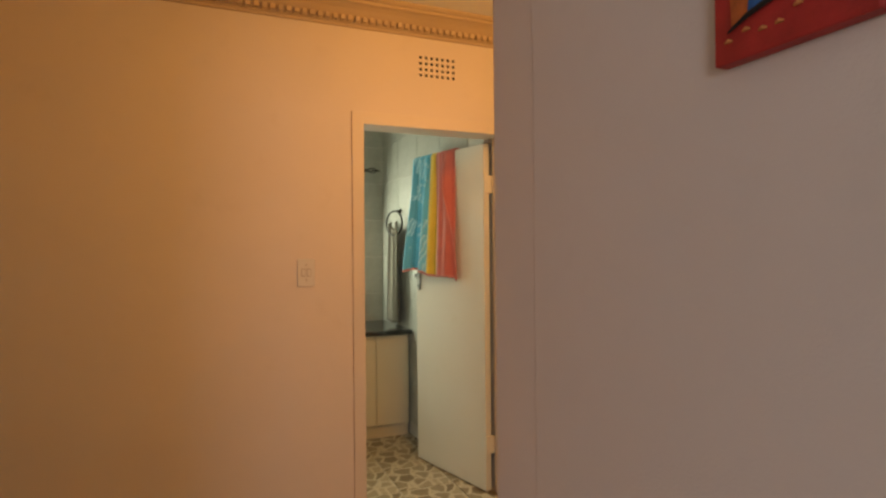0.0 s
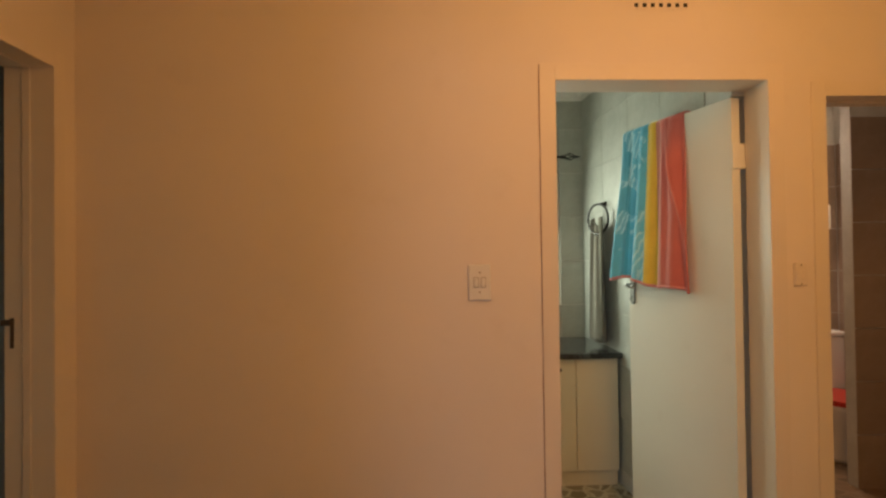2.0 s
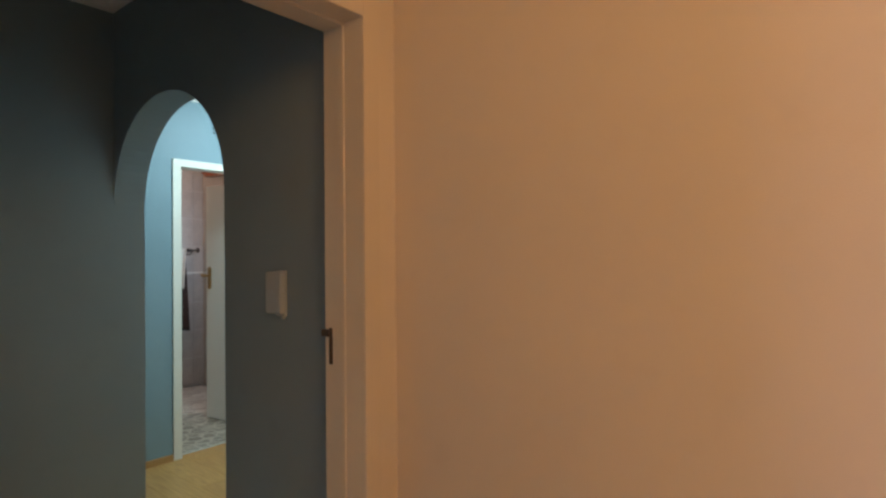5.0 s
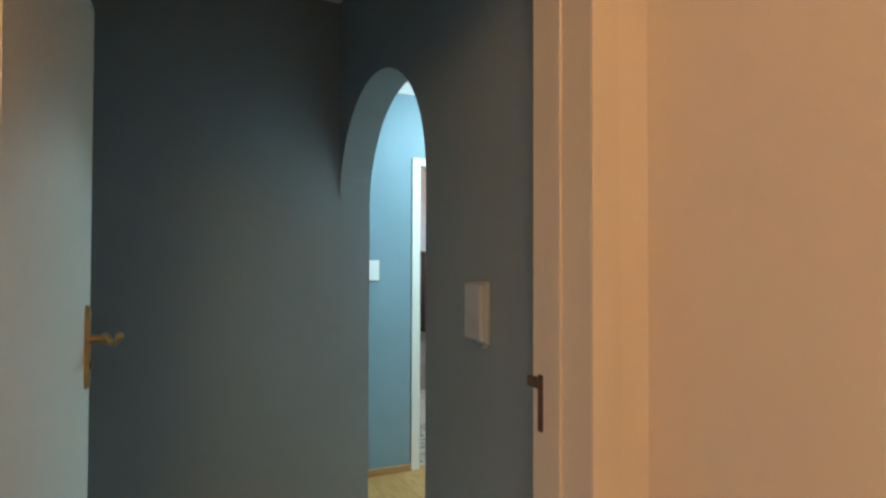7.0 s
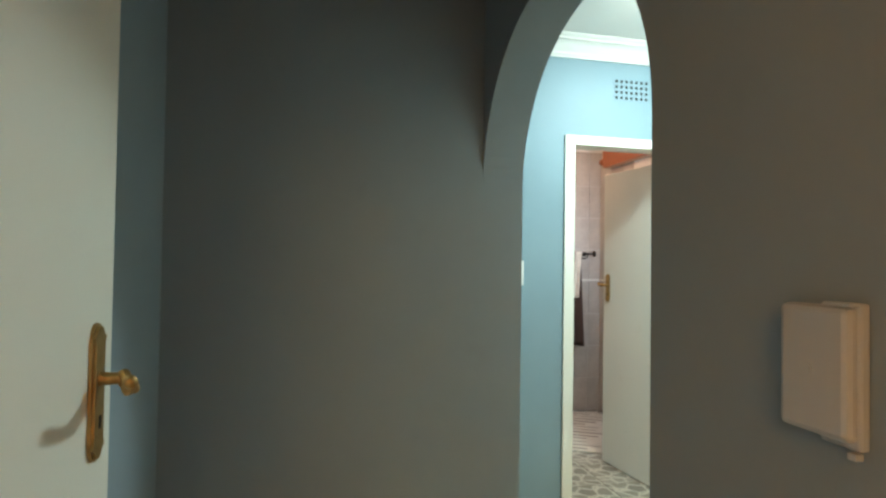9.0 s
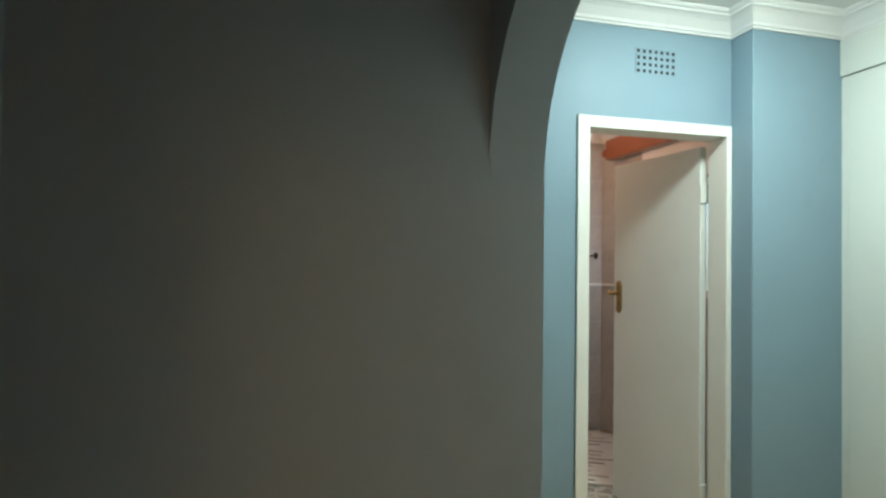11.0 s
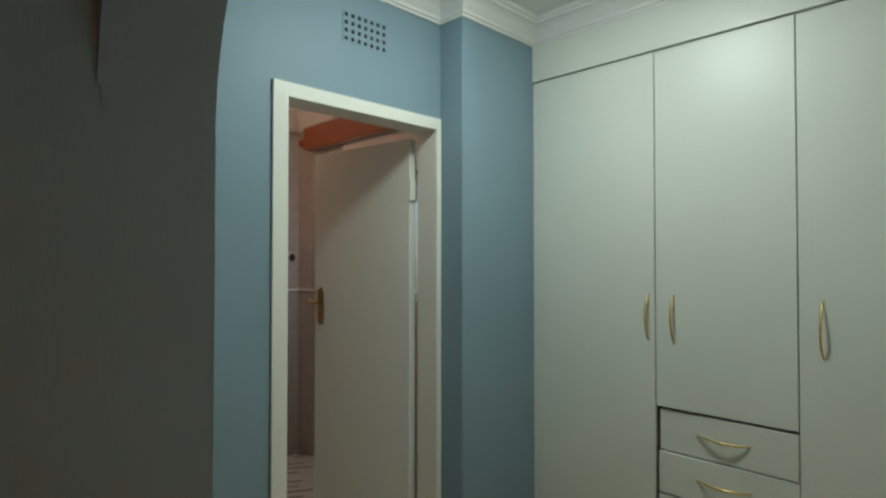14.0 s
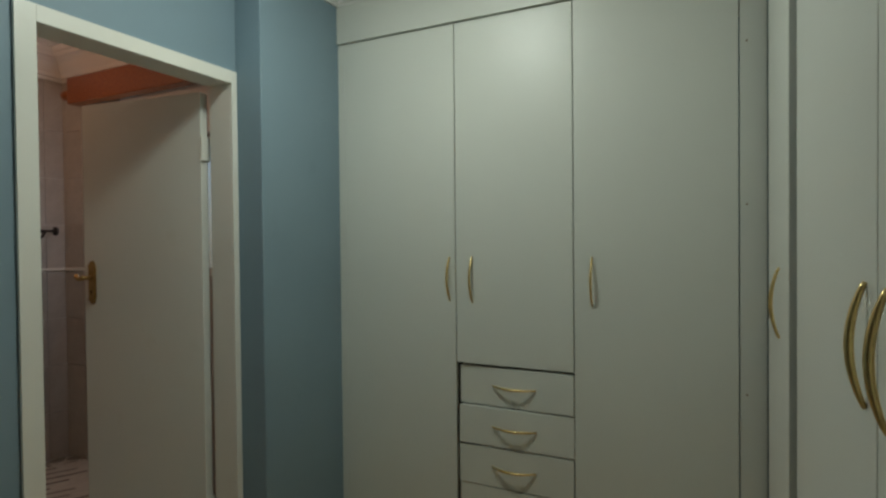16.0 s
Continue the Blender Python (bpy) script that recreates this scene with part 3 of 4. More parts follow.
# bathroom door, half open into the bathroom
d1 = steel_frame("door_1", "white bathroom door half open in a cream steel frame", D1[1] - D1[0], D1[2], 0.15, 0.055, M_FRAME_HALL, None, 0.005, stops=False, crack=M_CRACK)
d1.matrix_world = pose(D1[0], Y1, 0)
leaf1 = door_leaf(d1, pose(0.761, 0.150, 0, 0, 0, 104.5), 0.695, 1.995, M_DOOR, 0.040)
lever_set(leaf1, pose(0.66, 0.02, 1.20, 0, 0, 180), 1, M_CHROME, 0.15)
lever_set(leaf1, pose(0.66, -0.02, 1.20), -1, M_CHROME, 0.15)

# toilet door frame, leaf folded back out of view
d2 = steel_frame("door_2", "cream steel frame of the toilet doorway", D2[1] - D2[0], D2[2], 0.15, 0.05, M_FRAME_HALL, None, 0.005)
d2.matrix_world = pose(D2[0], Y1, 0)

# lobby door, wide open into the lobby
d3 = steel_frame("door_3", "white lobby door wide open in a cream steel frame", DL[1] - DL[0], DL[2], 0.157, 0.052, M_FRAME_HALL, None, 0.005)
d3.matrix_world = pose(X2, DL[0], 0, 0, 0, 90)
leaf3 = door_leaf(d3, pose(0.032, 0.15, 0, 0, 0, 90.0), 0.795, 2.022, M_DOOR)
lever_set(leaf3, pose(0.725, -0.02, 1.187, 0, 0, 0), -1, M_BRASS_OLD, 0.20, twisted=True)
bm = boxes((DL[1] - DL[0] - 0.008, DL[1] - DL[0] - 0.0035, 0.126, 0.138, 1.095, 1.195), bev=0.001)
box(bm, DL[1] - DL[0] - 0.012, DL[1] - DL[0] - 0.0035, 0.134, 0.167, 1.170, 1.190, 0.002)
part("strike_plate", bm, M_RUST, d3, "brown tarnished steel strike plate")

# ensuite door, open into the ensuite
d4 = steel_frame("door_4", "white ensuite door standing open in a white frame", D3[1] - D3[0], D3[2], 0.113, 0.054, M_FRAME, 0.047, far_face=0.024, stops=False, crack=M_GAP_BLUE)
d4.matrix_world = pose(X5, D3[0], 0, 0, 0, 90)
leaf4 = door_leaf(d4, pose(0.721, 0.1405, 0, 0, 0, 97.1), 0.667, 2.006, M_DOOR)
lever_set(leaf4, pose(0.617, 0.02, 1.212, 0, 0, 180), -1, M_BRASS_OLD, 0.195, reach=0.5)
lever_set(leaf4, pose(0.617, -0.02, 1.212), -1, M_BRASS_OLD, 0.195, reach=0.5)

# ---- wardrobes ----


def panel(name, b, mat, parent, label=""):
    return part(name, boxes(b, bev=0.0015), mat, parent, label)


G = "built-in bedroom wardrobe units"
DEPTH = 0.5
for x0, x1, hx, kind in ((-3.613, -3.0395, -3.068, "door"), (-3.0375, -2.5295, -2.962, "drawers"), (-2.5275, -1.953, -2.457, "door")):
    lab = "tall white wardrobe unit with one door and brass bow handle" if kind == "door" else "white wardrobe unit with a door above a stack of drawers"
    w = thing("wardrobe", lab, "wardrobe", G, m=pose(x0, YW, 0))
    W = x1 - x0
    front = 0.022 if kind == "door" else 0.055
    part("body", boxes((0.006, W - 0.006, front, DEPTH, 0.09, 2.318), (0.01, W - 0.01, front + 0.03, DEPTH, 0.0, 0.09)), M_MELAMINE, w)
    g = 0.0012
    if kind == "door":
        dr = panel("door", (g, W - g, 0, 0.018, 0.10, 2.316), M_MELAMINE, w)
        bow_handle(dr, pose(hx - x0, 0, 1.218, 0, 90, 0), 0.19, 0.032, "curved brass bow handle")
    else:
        dr = panel("door", (g, W - g, 0, 0.018, 0.858, 2.316), M_MELAMINE, w)
        bow_handle(dr, pose(hx - x0, 0, 1.216, 0, 90, 0), 0.195, 0.032, "curved brass bow handle")
        # Near-black strip: shade of the gap left of the drawers, as colour.
        part("drawer_gap_shade", boxes((0.001, 0.009, 0.020, 0.050, 0.10, 0.853)), M_DARK, w)
        for k in range(4):
            z1 = 0.846 - k * 0.170
            sag = (0.0, 0.35, -0.25, 0.5)[k]
            skew = (1.6, -0.5, 0.2, 0.3)[k]
            bm = boxes((0.011, W - g, 0.0, 0.018, z1 - 0.163, z1), bev=0.0015)
            drw = part("drawer", bm, M_MELAMINE, w)
            drw.matrix_local = pose(W, 0.001 * (k % 2), 0, 0, sag * 0.5, -skew) @ pose(-W, 0, 0)
            bow_handle(drw, pose(W * 0.505, 0, z1 - 0.078), 0.19, 0.034, "curved brass bow handle")
# fascia above and fillers beside the doors
fa = thing("wardrobe_fascia", "white fascia board above the wardrobe doors", "fascia", m=pose(-3.651, YW, 0))
panel("board", (0, XW + 3.651, -0.006, 0.016, 2.324, 2.50), M_MELAMINE, fa)
part("backing", boxes((0, XW + 3.651, 0.016, 0.5, 2.32, 2.6)), M_MELAMINE, fa)
fl = thing("wardrobe_filler", "narrow white filler strip beside the wardrobe", "filler", m=pose(-3.651, YW, 0))
panel("strip", (0, 0.036, 0.003, 0.022, 0, 2.318), M_MELAMINE, fl)
fp = thing("corner_post", "white corner post with small screw heads", "post", m=pose(-1.953, YW, 0))
panel("post", (0.003, 0.085, -0.004, 0.018, 0, 2.318), M_MELAMINE, fp)
for z in (2.06, 0.84, 1.5):
    bm = bmesh.new()
    tube(bm, [(0.024, -0.0045, z), (0.024, -0.0065, z)], 0.004, 8)
    part("screw", bm, M_STEEL, fp)

# side wardrobes, facing west
for y0, y1, hy, back, hz, hl in ((4.050, 4.640, 4.262, 0.0, 1.208, 0.19), (3.282, 3.990, 3.332, 0.010, 1.255, 0.15), (2.80, 3.280, 3.232, 0.010, 1.255, 0.15)):
    w = thing("wardrobe", "tall white side wardrobe unit with brass bow handle", "wardrobe", G, m=pose(XW + back, y1, 0, 0, 0, -90))
    W = y1 - y0
    part("body", boxes((0, W, 0.022, DEPTH, 0.09, 2.318), (0.01, W - 0.01, 0.05, DEPTH, 0.0, 0.09)), M_MELAMINE, w)
    dr = panel("door", (0.001, W - 0.001, 0, 0.018, 0.10, 2.316), M_MELAMINE, w)
    hx = y1 - hy
    bow_handle(dr, pose(hx, 0, hz, 0, 90, 0), hl, 0.021 if hl > 0.16 else 0.0165, "curved brass bow handle")
# Added board; its near-black colour is the deep shade of this gap.
gp = thing("wardrobe_gap_shade", "near-black board added as shade in the gap between side wardrobe units", "panel", m=pose(XW, 4.05, 0, 0, 0, -90))
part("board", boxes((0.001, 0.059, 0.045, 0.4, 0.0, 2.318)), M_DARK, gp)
fs = thing("wardrobe_fascia", "white fascia board above the side wardrobe doors", "fascia", m=pose(XW, 4.64, 0, 0, 0, -90))
panel("board", (0, 4.64 - 2.80, -0.006, 0.016, 2.324, 2.50), M_MELAMINE, fs)
part("backing", boxes((0, 4.64 - 2.80, 0.016, 0.5, 2.32, 2.6)), M_MELAMINE, fs)

# ---- wall fittings ----


def airbrick(name, m, mat, label):
    """Perforated vent brick: a plate with 7 by 4 holes; local x, z in the wall, -y out of it."""
    t = thing(name, label, "vent", kind="structure", m=m)
    bm = bmesh.new()
    nx, nz, px, pz, r = 7, 4, 0.0305, 0.0305, 0.0078
    for i in range(nx):
        for k in range(nz):
            x0, z0 = (i - nx / 2) * px, (k - nz / 2) * pz
            cx_, cz_ = x0 + px / 2, z0 + pz / 2
            outer = [(x0, z0), (x0 + px, z0), (x0 + px, z0 + pz), (x0, z0 + pz)]
            inner = [(cx_ - r, cz_ - r), (cx_ + r, cz_ - r), (cx_ + r, cz_ + r), (cx_ - r, cz_ + r)]
            o = [bm.verts.new((x, -0.003, z)) for x, z in outer]
            n = [bm.verts.new((x, -0.003, z)) for x, z in inner]
            bk = [bm.verts.new((x, -0.0005, z)) for x, z in inner]
            for j in range(4):
                bm.faces.new((o[j], o[(j + 1) % 4], n[(j + 1) % 4], n[j]))
                bm.faces.new((n[j], n[(j + 1) % 4], bk[(j + 1) % 4], bk[j]))
    bmesh.ops.remove_doubles(bm, verts=bm.verts[:], dist=0.0003)
    part("grille", bm, mat, t)
    # Thin near-black sheet on the wall, in place of shade deep in the holes.
    part("hole_shade", boxes((-0.106, 0.106, -0.0015, -0.0005, -0.060, 0.060)), M_DARK, t)
    return t


airbrick("vent_hall", pose(1.108, Y1, 2.338), M_CREAM, "painted vent brick with rows of square holes")
airbrick("vent_bedroom", pose(X5, 3.797, 2.35, 0, 0, 90), M_BLUE, "blue painted vent brick with rows of square holes")


def switch(name, m, w, h, label, rockers, mat, proud=0.009, well=None):
    t = thing(name, label, "light switch", m=m)
    part("plate", boxes((-w / 2, w / 2, -proud, 0.0, -h / 2, h / 2), bev=min(0.007, proud * 0.45)), mat, t)
    if rockers:
        for x in (-0.013, 0.013):
            part("rocker_well", boxes((x - 0.0095, x + 0.0095, -0.0105, -0.009, -0.019, 0.019), bev=0.0005), well or M_ROCKER, t)
            bm = boxes((x - 0.007, x + 0.007, -0.014, -0.0105, -0.016, 0.016), bev=0.001)
            part("rocker", bm, mat, t)
        for z in (-0.035, 0.035):
            bm = bmesh.new()
            tube(bm, [(0, -0.0085, z), (0, -0.0105, z)], 0.0035, 10)
            part("screw", bm, M_STEEL, t)
    return t


switch("light_switch", pose(0.425, Y1, 1.284), 0.082, 0.130, "ivory double rocker light switch on the hall wall", True, M_PLASTIC)
switch("light_switch", pose(1.61, Y1, 1.295), 0.05, 0.085, "small painted-over switch between two doorways", True, M_FRAME_HALL, well=M_FRAME_HALL)
s2 = switch("light_switch", pose(-1.462, Y3, 1.278), 0.084, 0.134, "grey-ivory blank switch plate standing proud of the lobby wall", False, M_PLATE, 0.024)
part("back_box", boxes((0.0, 0.046, -0.012, 0.0, -0.074, 0.071), bev=0.003), M_PLATE, s2)
bm = bmesh.new()
tube(bm, [(-0.004, -0.0235, 0.0), (-0.004, -0.0255, 0.0)], 0.006, 12)
part("cap", bm, M_PLATE, s2)
for b in ((0.036, 0.046, -0.018, -0.008, -0.082, -0.0745), (0.022, 0.044, -0.023, -0.008, 0.0675, 0.0715)):
    part("mounting_lug", boxes(b, bev=0.0015), M_PLATE, s2)
switch("light_switch", pose(X5, 3.137, 1.325, 0, 0, 90), 0.07, 0.13, "white switch plate on the blue bedroom wall", False, M_PLASTIC_W)

# painting on the start wall
pt = thing("painting", "small canvas with red border and dark figure shapes", "painting", m=pose(0.49, -0.030, -0.016))
part("canvas", boxes((-0.018, -0.001, 0.265, 0.414, 1.572, 1.80), bev=0.002), paint("red_canvas_paint", (0.42, 0.03, 0.025), 0.5, 0.25, 0.6, big=30), pt, "red painted canvas")
for nm, c, o in (("orange_patch", (0.48, 0.12, 0.03), [(0.392, 1.605), (0.375, 1.607), (0.366, 1.70), (0.398, 1.72)]), ("blue_patch", (0.02, 0.12, 0.34), [(0.375, 1.612), (0.352, 1.618), (0.342, 1.70), (0.366, 1.70)]),
                 ("green_patch", (0.08, 0.11, 0.05), [(0.352, 1.620), (0.322, 1.632), (0.312, 1.70), (0.342, 1.70)]), ("plum_patch", (0.10, 0.04, 0.06), [(0.322, 1.634), (0.292, 1.640), (0.29, 1.70), (0.312, 1.70)])):
    bm = bmesh.new()
    prism(bm, o, "x", -0.0205, -0.018)
    part(nm, bm, paint(nm + "_paint", c, 0.5, 0.3, 0.6, big=60), pt)
bm = bmesh.new()
tube(bm, [(-0.0205, 0.396, 1.600), (-0.0205, 0.376, 1.609), (-0.0205, 0.352, 1.615), (-0.0205, 0.322, 1.629), (-0.0205, 0.29, 1.637)], [0.001, 0.0025, 0.003, 0.0025, 0.001], 8)
part("outline_stroke", bm, M_DARK, pt)
for y, z in ((0.397, 1.592), (0.378, 1.597), (0.361, 1.592), (0.345, 1.592), (0.328, 1.601), (0.30, 1.60)):
    bm = bmesh.new()
    tube(bm, [(-0.0185, y - 0.004, z), (-0.019, y, z + 0.001), (-0.0185, y + 0.004, z)], [0.001, 0.0022, 0.001], 8)
    part("paint_dab", bm, paint("ochre_dab", (0.62, 0.25, 0.08), 0.5), pt)

# ---- bathroom things ----
vc = thing("vanity_cabinet", "cream bathroom cabinet with flush doors and a plinth", "cabinet", m=pose(0.02, 3.985, 0))
part("body", boxes((0, 1.355, 0.02, 0.60, 0.09, 0.765)), M_CABINET, vc)
part("plinth", boxes((0, 1.355, 0.035, 0.60, 0.0, 0.088)), M_CABINET, vc)
for i, (a, b) in enumerate(((0.0, 0.36), (0.363, 0.70), (0.703, 1.10), (1.103, 1.353))):
    dr = panel("door", (a, b, 0.0, 0.018, 0.10, 0.762), M_CABINET, vc)
    if i < 3:
        bm = bmesh.new()
        tube(bm, [(b - 0.04 if i != 2 else a + 0.3, 0.0, 0.70), (b - 0.04 if i != 2 else a + 0.3, -0.018, 0.70)], [0.006, 0.011], 10)
        part("knob", bm, M_IRON, dr, "small black knob")
ct = tagged(new("countertop", finish("countertop", boxes((0.005, 1.388, 3.935, 4.608, 0.767, 0.80), bev=0.006), M_GRANITE)), "polished black granite vanity top", "countertop")

tr = thing("towel_ring", "black wrought-iron towel ring on the tiled wall", "towel ring", m=BE @ pose(1.33, 0.008, 0))
bm = bmesh.new()
tube(bm, [(0, 0, 1.70), (0, 0.012, 1.70), (0, 0.05, 1.695)], [0.018, 0.010, 0.008], 10)
part("wall_post", bm, M_IRON, tr, smooth=True)
bm = bmesh.new()
tube(bm, [(0.095 * math.sin(a), 0.052 + 0.03 * math.sin(a), 1.602 + 0.095 * math.cos(a)) for a in [i * 2 * math.pi / 32 for i in range(33)]], 0.0075, 8)
part("ring", bm, M_IRON, tr, smooth=True)


def hanging(u, v):
    w = 0.085 + 0.06 * v ** 0.7
    x = (u - 0.5) * 2 * w
    return Vector((x + 0.02 * v, 0.05 + 0.026 * math.sin(u * 9 + 0.4 + v) * (0.6 + 0.4 * v) + 0.007 * math.sin(u * 23 + 2 * v), 1.56 - 0.74 * v - 0.03 * math.cos((u - 0.5) * 5) + 0.03))


bm = sheet(bmesh.new(), hanging, 40, 24)
ht = tagged(new("hand_towel", finish("hand_towel", bm, M_GREYTOWEL, True)), "grey hand towel hanging from the towel ring", "towel")
ht.matrix_world = tr.matrix_world
thick(ht, 0.012)

rod = thing("curtain_rod", "black iron curtain rod with twisted cage finial", "curtain rod", m=pose(0, 4.53, 2.06))
bm = bmesh.new()
tube(bm, [(0.12, 0, 0), (1.20, 0, 0)], 0.008, 10)
part("rod", bm, M_IRON, rod, smooth=True)
fin = bmesh.new()
tube(fin, [(1.19, 0, 0), (1.205, 0, 0)], 0.013, 10)
for k in range(4):
    a0 = k * math.pi / 2
    tube(fin, [(1.205 + 0.085 * s, 0.024 * math.sin(math.pi * s) * math.cos(a0 + 2.5 * s), 0.024 * math.sin(math.pi * s) * math.sin(a0 + 2.5 * s)) for s in [i / 12 for i in range(13)]], 0.0035, 6)
tube(fin, [(1.288, 0, 0), (1.30, 0, 0), (1.325, 0, 0)], [0.009, 0.008, 0.002], 8)
part("finial", fin, M_IRON, rod, "twisted cage finial", smooth=True)
bm = bmesh.new()
tube(bm, [(1.15, 0, 0), (1.15, 0.07, -0.01)], 0.006, 8)
part("bracket", bm, M_IRON, rod)


def window_unit(name, m, w, h, label):
    t = thing(name, label, "window", kind="structure", m=m)
    f = 0.045
    for nm, b in (("window_frame", (0, f, 0, 0.05, 0, h)), ("window_frame", (w - f, w, 0, 0.05, 0, h)), ("window_frame", (f, w - f, 0, 0.05, 0, f)), ("window_frame", (f, w - f, 0, 0.05, h - f, h)), ("mullion", (w / 2 - 0.02, w / 2 + 0.02, 0.005, 0.045, f, h - f))):
        part(nm, boxes(b, bev=0.003), M_FRAME, t)
    for a, b in ((f, w / 2 - 0.02), (w / 2 + 0.02, w - f)):
        g = part("pane", boxes((a, b, 0.022, 0.027, f, h - f)), M_GLASS, t)
        g.visible_shadow = False
    return t


window_unit("window_1", pose(0.292, 4.63, 1.03), 0.90, 0.93, "white framed bathroom window with obscure glass")
window_unit("window_2", pose(-5.2, 4.76, 1.2), 0.90, 0.78, "white framed ensuite window with obscure glass")
window_unit("window_3", pose(-1.55, -2.41, 0.9), 0.80, 1.20, "white framed window behind the start of the walk")

# striped beach towel thrown over the bathroom door
LEAF1 = pose(D1[0], Y1, 0) @ pose(0.761, 0.150, 0, 0, 0, 104.5)


def towel(u, v):
    """u across the stripes from the free edge, v down from behind the door, over its top, to the front hem."""
    top = 1.995
    x_top = 0.69 - 0.42 * u
    x_bot = 0.772 - 0.552 * u
    over = 0.18
    if v < over:
        s = v / over
        return Vector((x_top, -0.028, top - 0.25 * (1 - s)))
    s = (v - over) / (1 - over)
    if s < 0.06:
        a = math.pi * s / 0.06
        return Vector((x_top, -0.028 * math.cos(a), top + 0.018 * math.sin(a) - 0.004))
    q = (s - 0.06) / 0.94
    droop = 0.13 * (max(0.0, 0.40 - u) / 0.40) ** 1.6 * min(1.0, q * 6)
    x = x_top + (x_bot - x_top) * q
    fold = 0.020 * math.sin(u * 17 + 0.6 + 0.8 * q) * (0.25 + 0.75 * q) + 0.010 * math.sin(u * 37 + 2 * q)
    fold += 0.026 * math.exp(-((u - 0.78 - 0.19 * math.sin(q * 1.5)) / 0.06) ** 2) * math.sin(math.pi * min(1, 0.15 + q * 0.9))
    fold -= 0.030 * math.exp(-((u - 0.20 - 0.03 * q) / 0.045) ** 2) * min(1.0, q * 1.6)
    z = top - (0.715 + 0.075 * u) * q - droop * (1 - 0.75 * q) + 0.012 * math.sin(u * 9) * q
    return Vector((x, 0.034 + fold * 0.9 + 0.022 * q, z))


bm = sheet(bmesh.new(), towel, 60, 60)
bt = tagged(new("beach_towel", finish("beach_towel", bm, M_BEACH, True)), "bright blue, yellow and red striped towel over the bathroom door", "towel")
bt.matrix_world = LEAF1
thick(bt, 0.007)
bm = bmesh.new()
tube(bm, [towel(i / 40, 1.0) for i in range(41)], 0.008, 6)
part("hem", bm, M_HEM, bt, "pink fringed hem", smooth=True)
bm = bmesh.new()
tube(bm, [towel(0.78 + 0.19 * math.sin(max(0.0, (0.24 + 0.76 * j / 30 - 0.18) / 0.82 - 0.06) / 0.94 * 1.5), 0.24 + 0.76 * j / 30) + Vector((0, 0.006, 0)) for j in range(31)], 0.004, 6)
part("fold_edge", bm, M_HEM, bt, "pale pink folded edge", smooth=True)

# ---- toilet ----
to = thing("toilet", "white toilet with a red seat and cistern", "toilet", m=pose(2.99, 4.72, 0))
part("cistern", boxes((-0.20, 0.20, -0.19, -0.01, 0.40, 0.78), bev=0.02), M_PORCELAIN, to)
part("cistern_lid", boxes((-0.21, 0.21, -0.20, -0.005, 0.782, 0.815), bev=0.01), M_PORCELAIN, to)
bm = bmesh.new()
rings = []
for z, s, dy in ((0.0, 0.55, -0.36), (0.03, 0.56, -0.36), (0.14, 0.50, -0.35), (0.26, 0.66, -0.38), (0.36, 0.95, -0.41), (0.39, 1.0, -0.41)):
    rings.append([bm.verts.new((0.18 * s * math.cos(a), dy + 0.25 * s * math.sin(a), z)) for a in [i * 2 * math.pi / 24 for i in range(24)]])
for r, s in zip(rings, rings[1:]):
    for k in range(24):
        bm.faces.new((r[k], r[(k + 1) % 24], s[(k + 1) % 24], s[k]))
bm.faces.new(rings[0])
bm.faces.new(rings[-1])
part("bowl", bm, M_PORCELAIN, to, smooth=True)
bm = bmesh.new()
prism(bm, [(0.185 * math.cos(a), -0.41 + 0.255 * math.sin(a)) for a in [i * 2 * math.pi / 32 for i in range(32)]], "z", 0.393, 0.425)
bmesh.ops.bevel(bm, geom=bm.edges[:], offset=0.006, segments=2, affect="EDGES")
part("seat", bm, M_RED, to, "glossy red seat and lid")
dp = thing("wall_dispenser", "white plastic dispenser on the toilet wall", "dispenser", m=pose(3.13, 4.712, 1.63))
part("body", boxes((-0.055, 0.055, -0.09, 0.0, -0.1, 0.1), bev=0.03), M_PLASTIC_W, dp)
part("nozzle", boxes((-0.012, 0.012, -0.06, -0.035, -0.13, -0.098), bev=0.003), M_PLASTIC_W, dp)

# ---- ensuite things ----
bmn = thing("wooden_beam", "orange varnished wooden beam under the ensuite ceiling", "beam", m=pose(0, 4.60, 0))
part("beam", boxes((-5.60, -3.95, 0.0, 0.07, 2.243, 2.402), bev=0.006), M_BEAM, bmn)
bm = bmesh.new()
tube(bm, [(-5.595, 0.03, 2.306), (-5.63, 0.03, 2.306), (-5.66, 0.03, 2.306), (-5.675, 0.03, 2.306)], [0.022, 0.032, 0.033, 0.018], 18)
part("end_boss", bm, M_BEAM, bmn, "round turned end boss", smooth=True)
part("wall_bracket", boxes((-5.64, -5.58, 0.06, 0.118, 2.255, 2.36), bev=0.006), M_BEAM, bmn)
structure("trim_ensuite_lintel", boxes((-5.24, -3.95, 4.696, 4.719, 1.985, 2.43), bev=0.003), M_CEIL, "white plaster band above the ensuite window", "lintel")
rl = thing("towel_rail", "black iron towel rail on the ensuite wall", "towel rail", m=pose(-5.844, 3.95, 1.468))
bm = bmesh.new()
tube(bm, [(0.07, 0.0, 0), (0.07, 0.66, 0)], 0.008, 8)
tube(bm, [(0.07, 0.655, 0), (0.07, 0.663, 0), (0.07, 0.675, 0)], [0.012, 0.028, 0.026], 12)
part("bar", bm, M_IRON, rl, smooth=True)
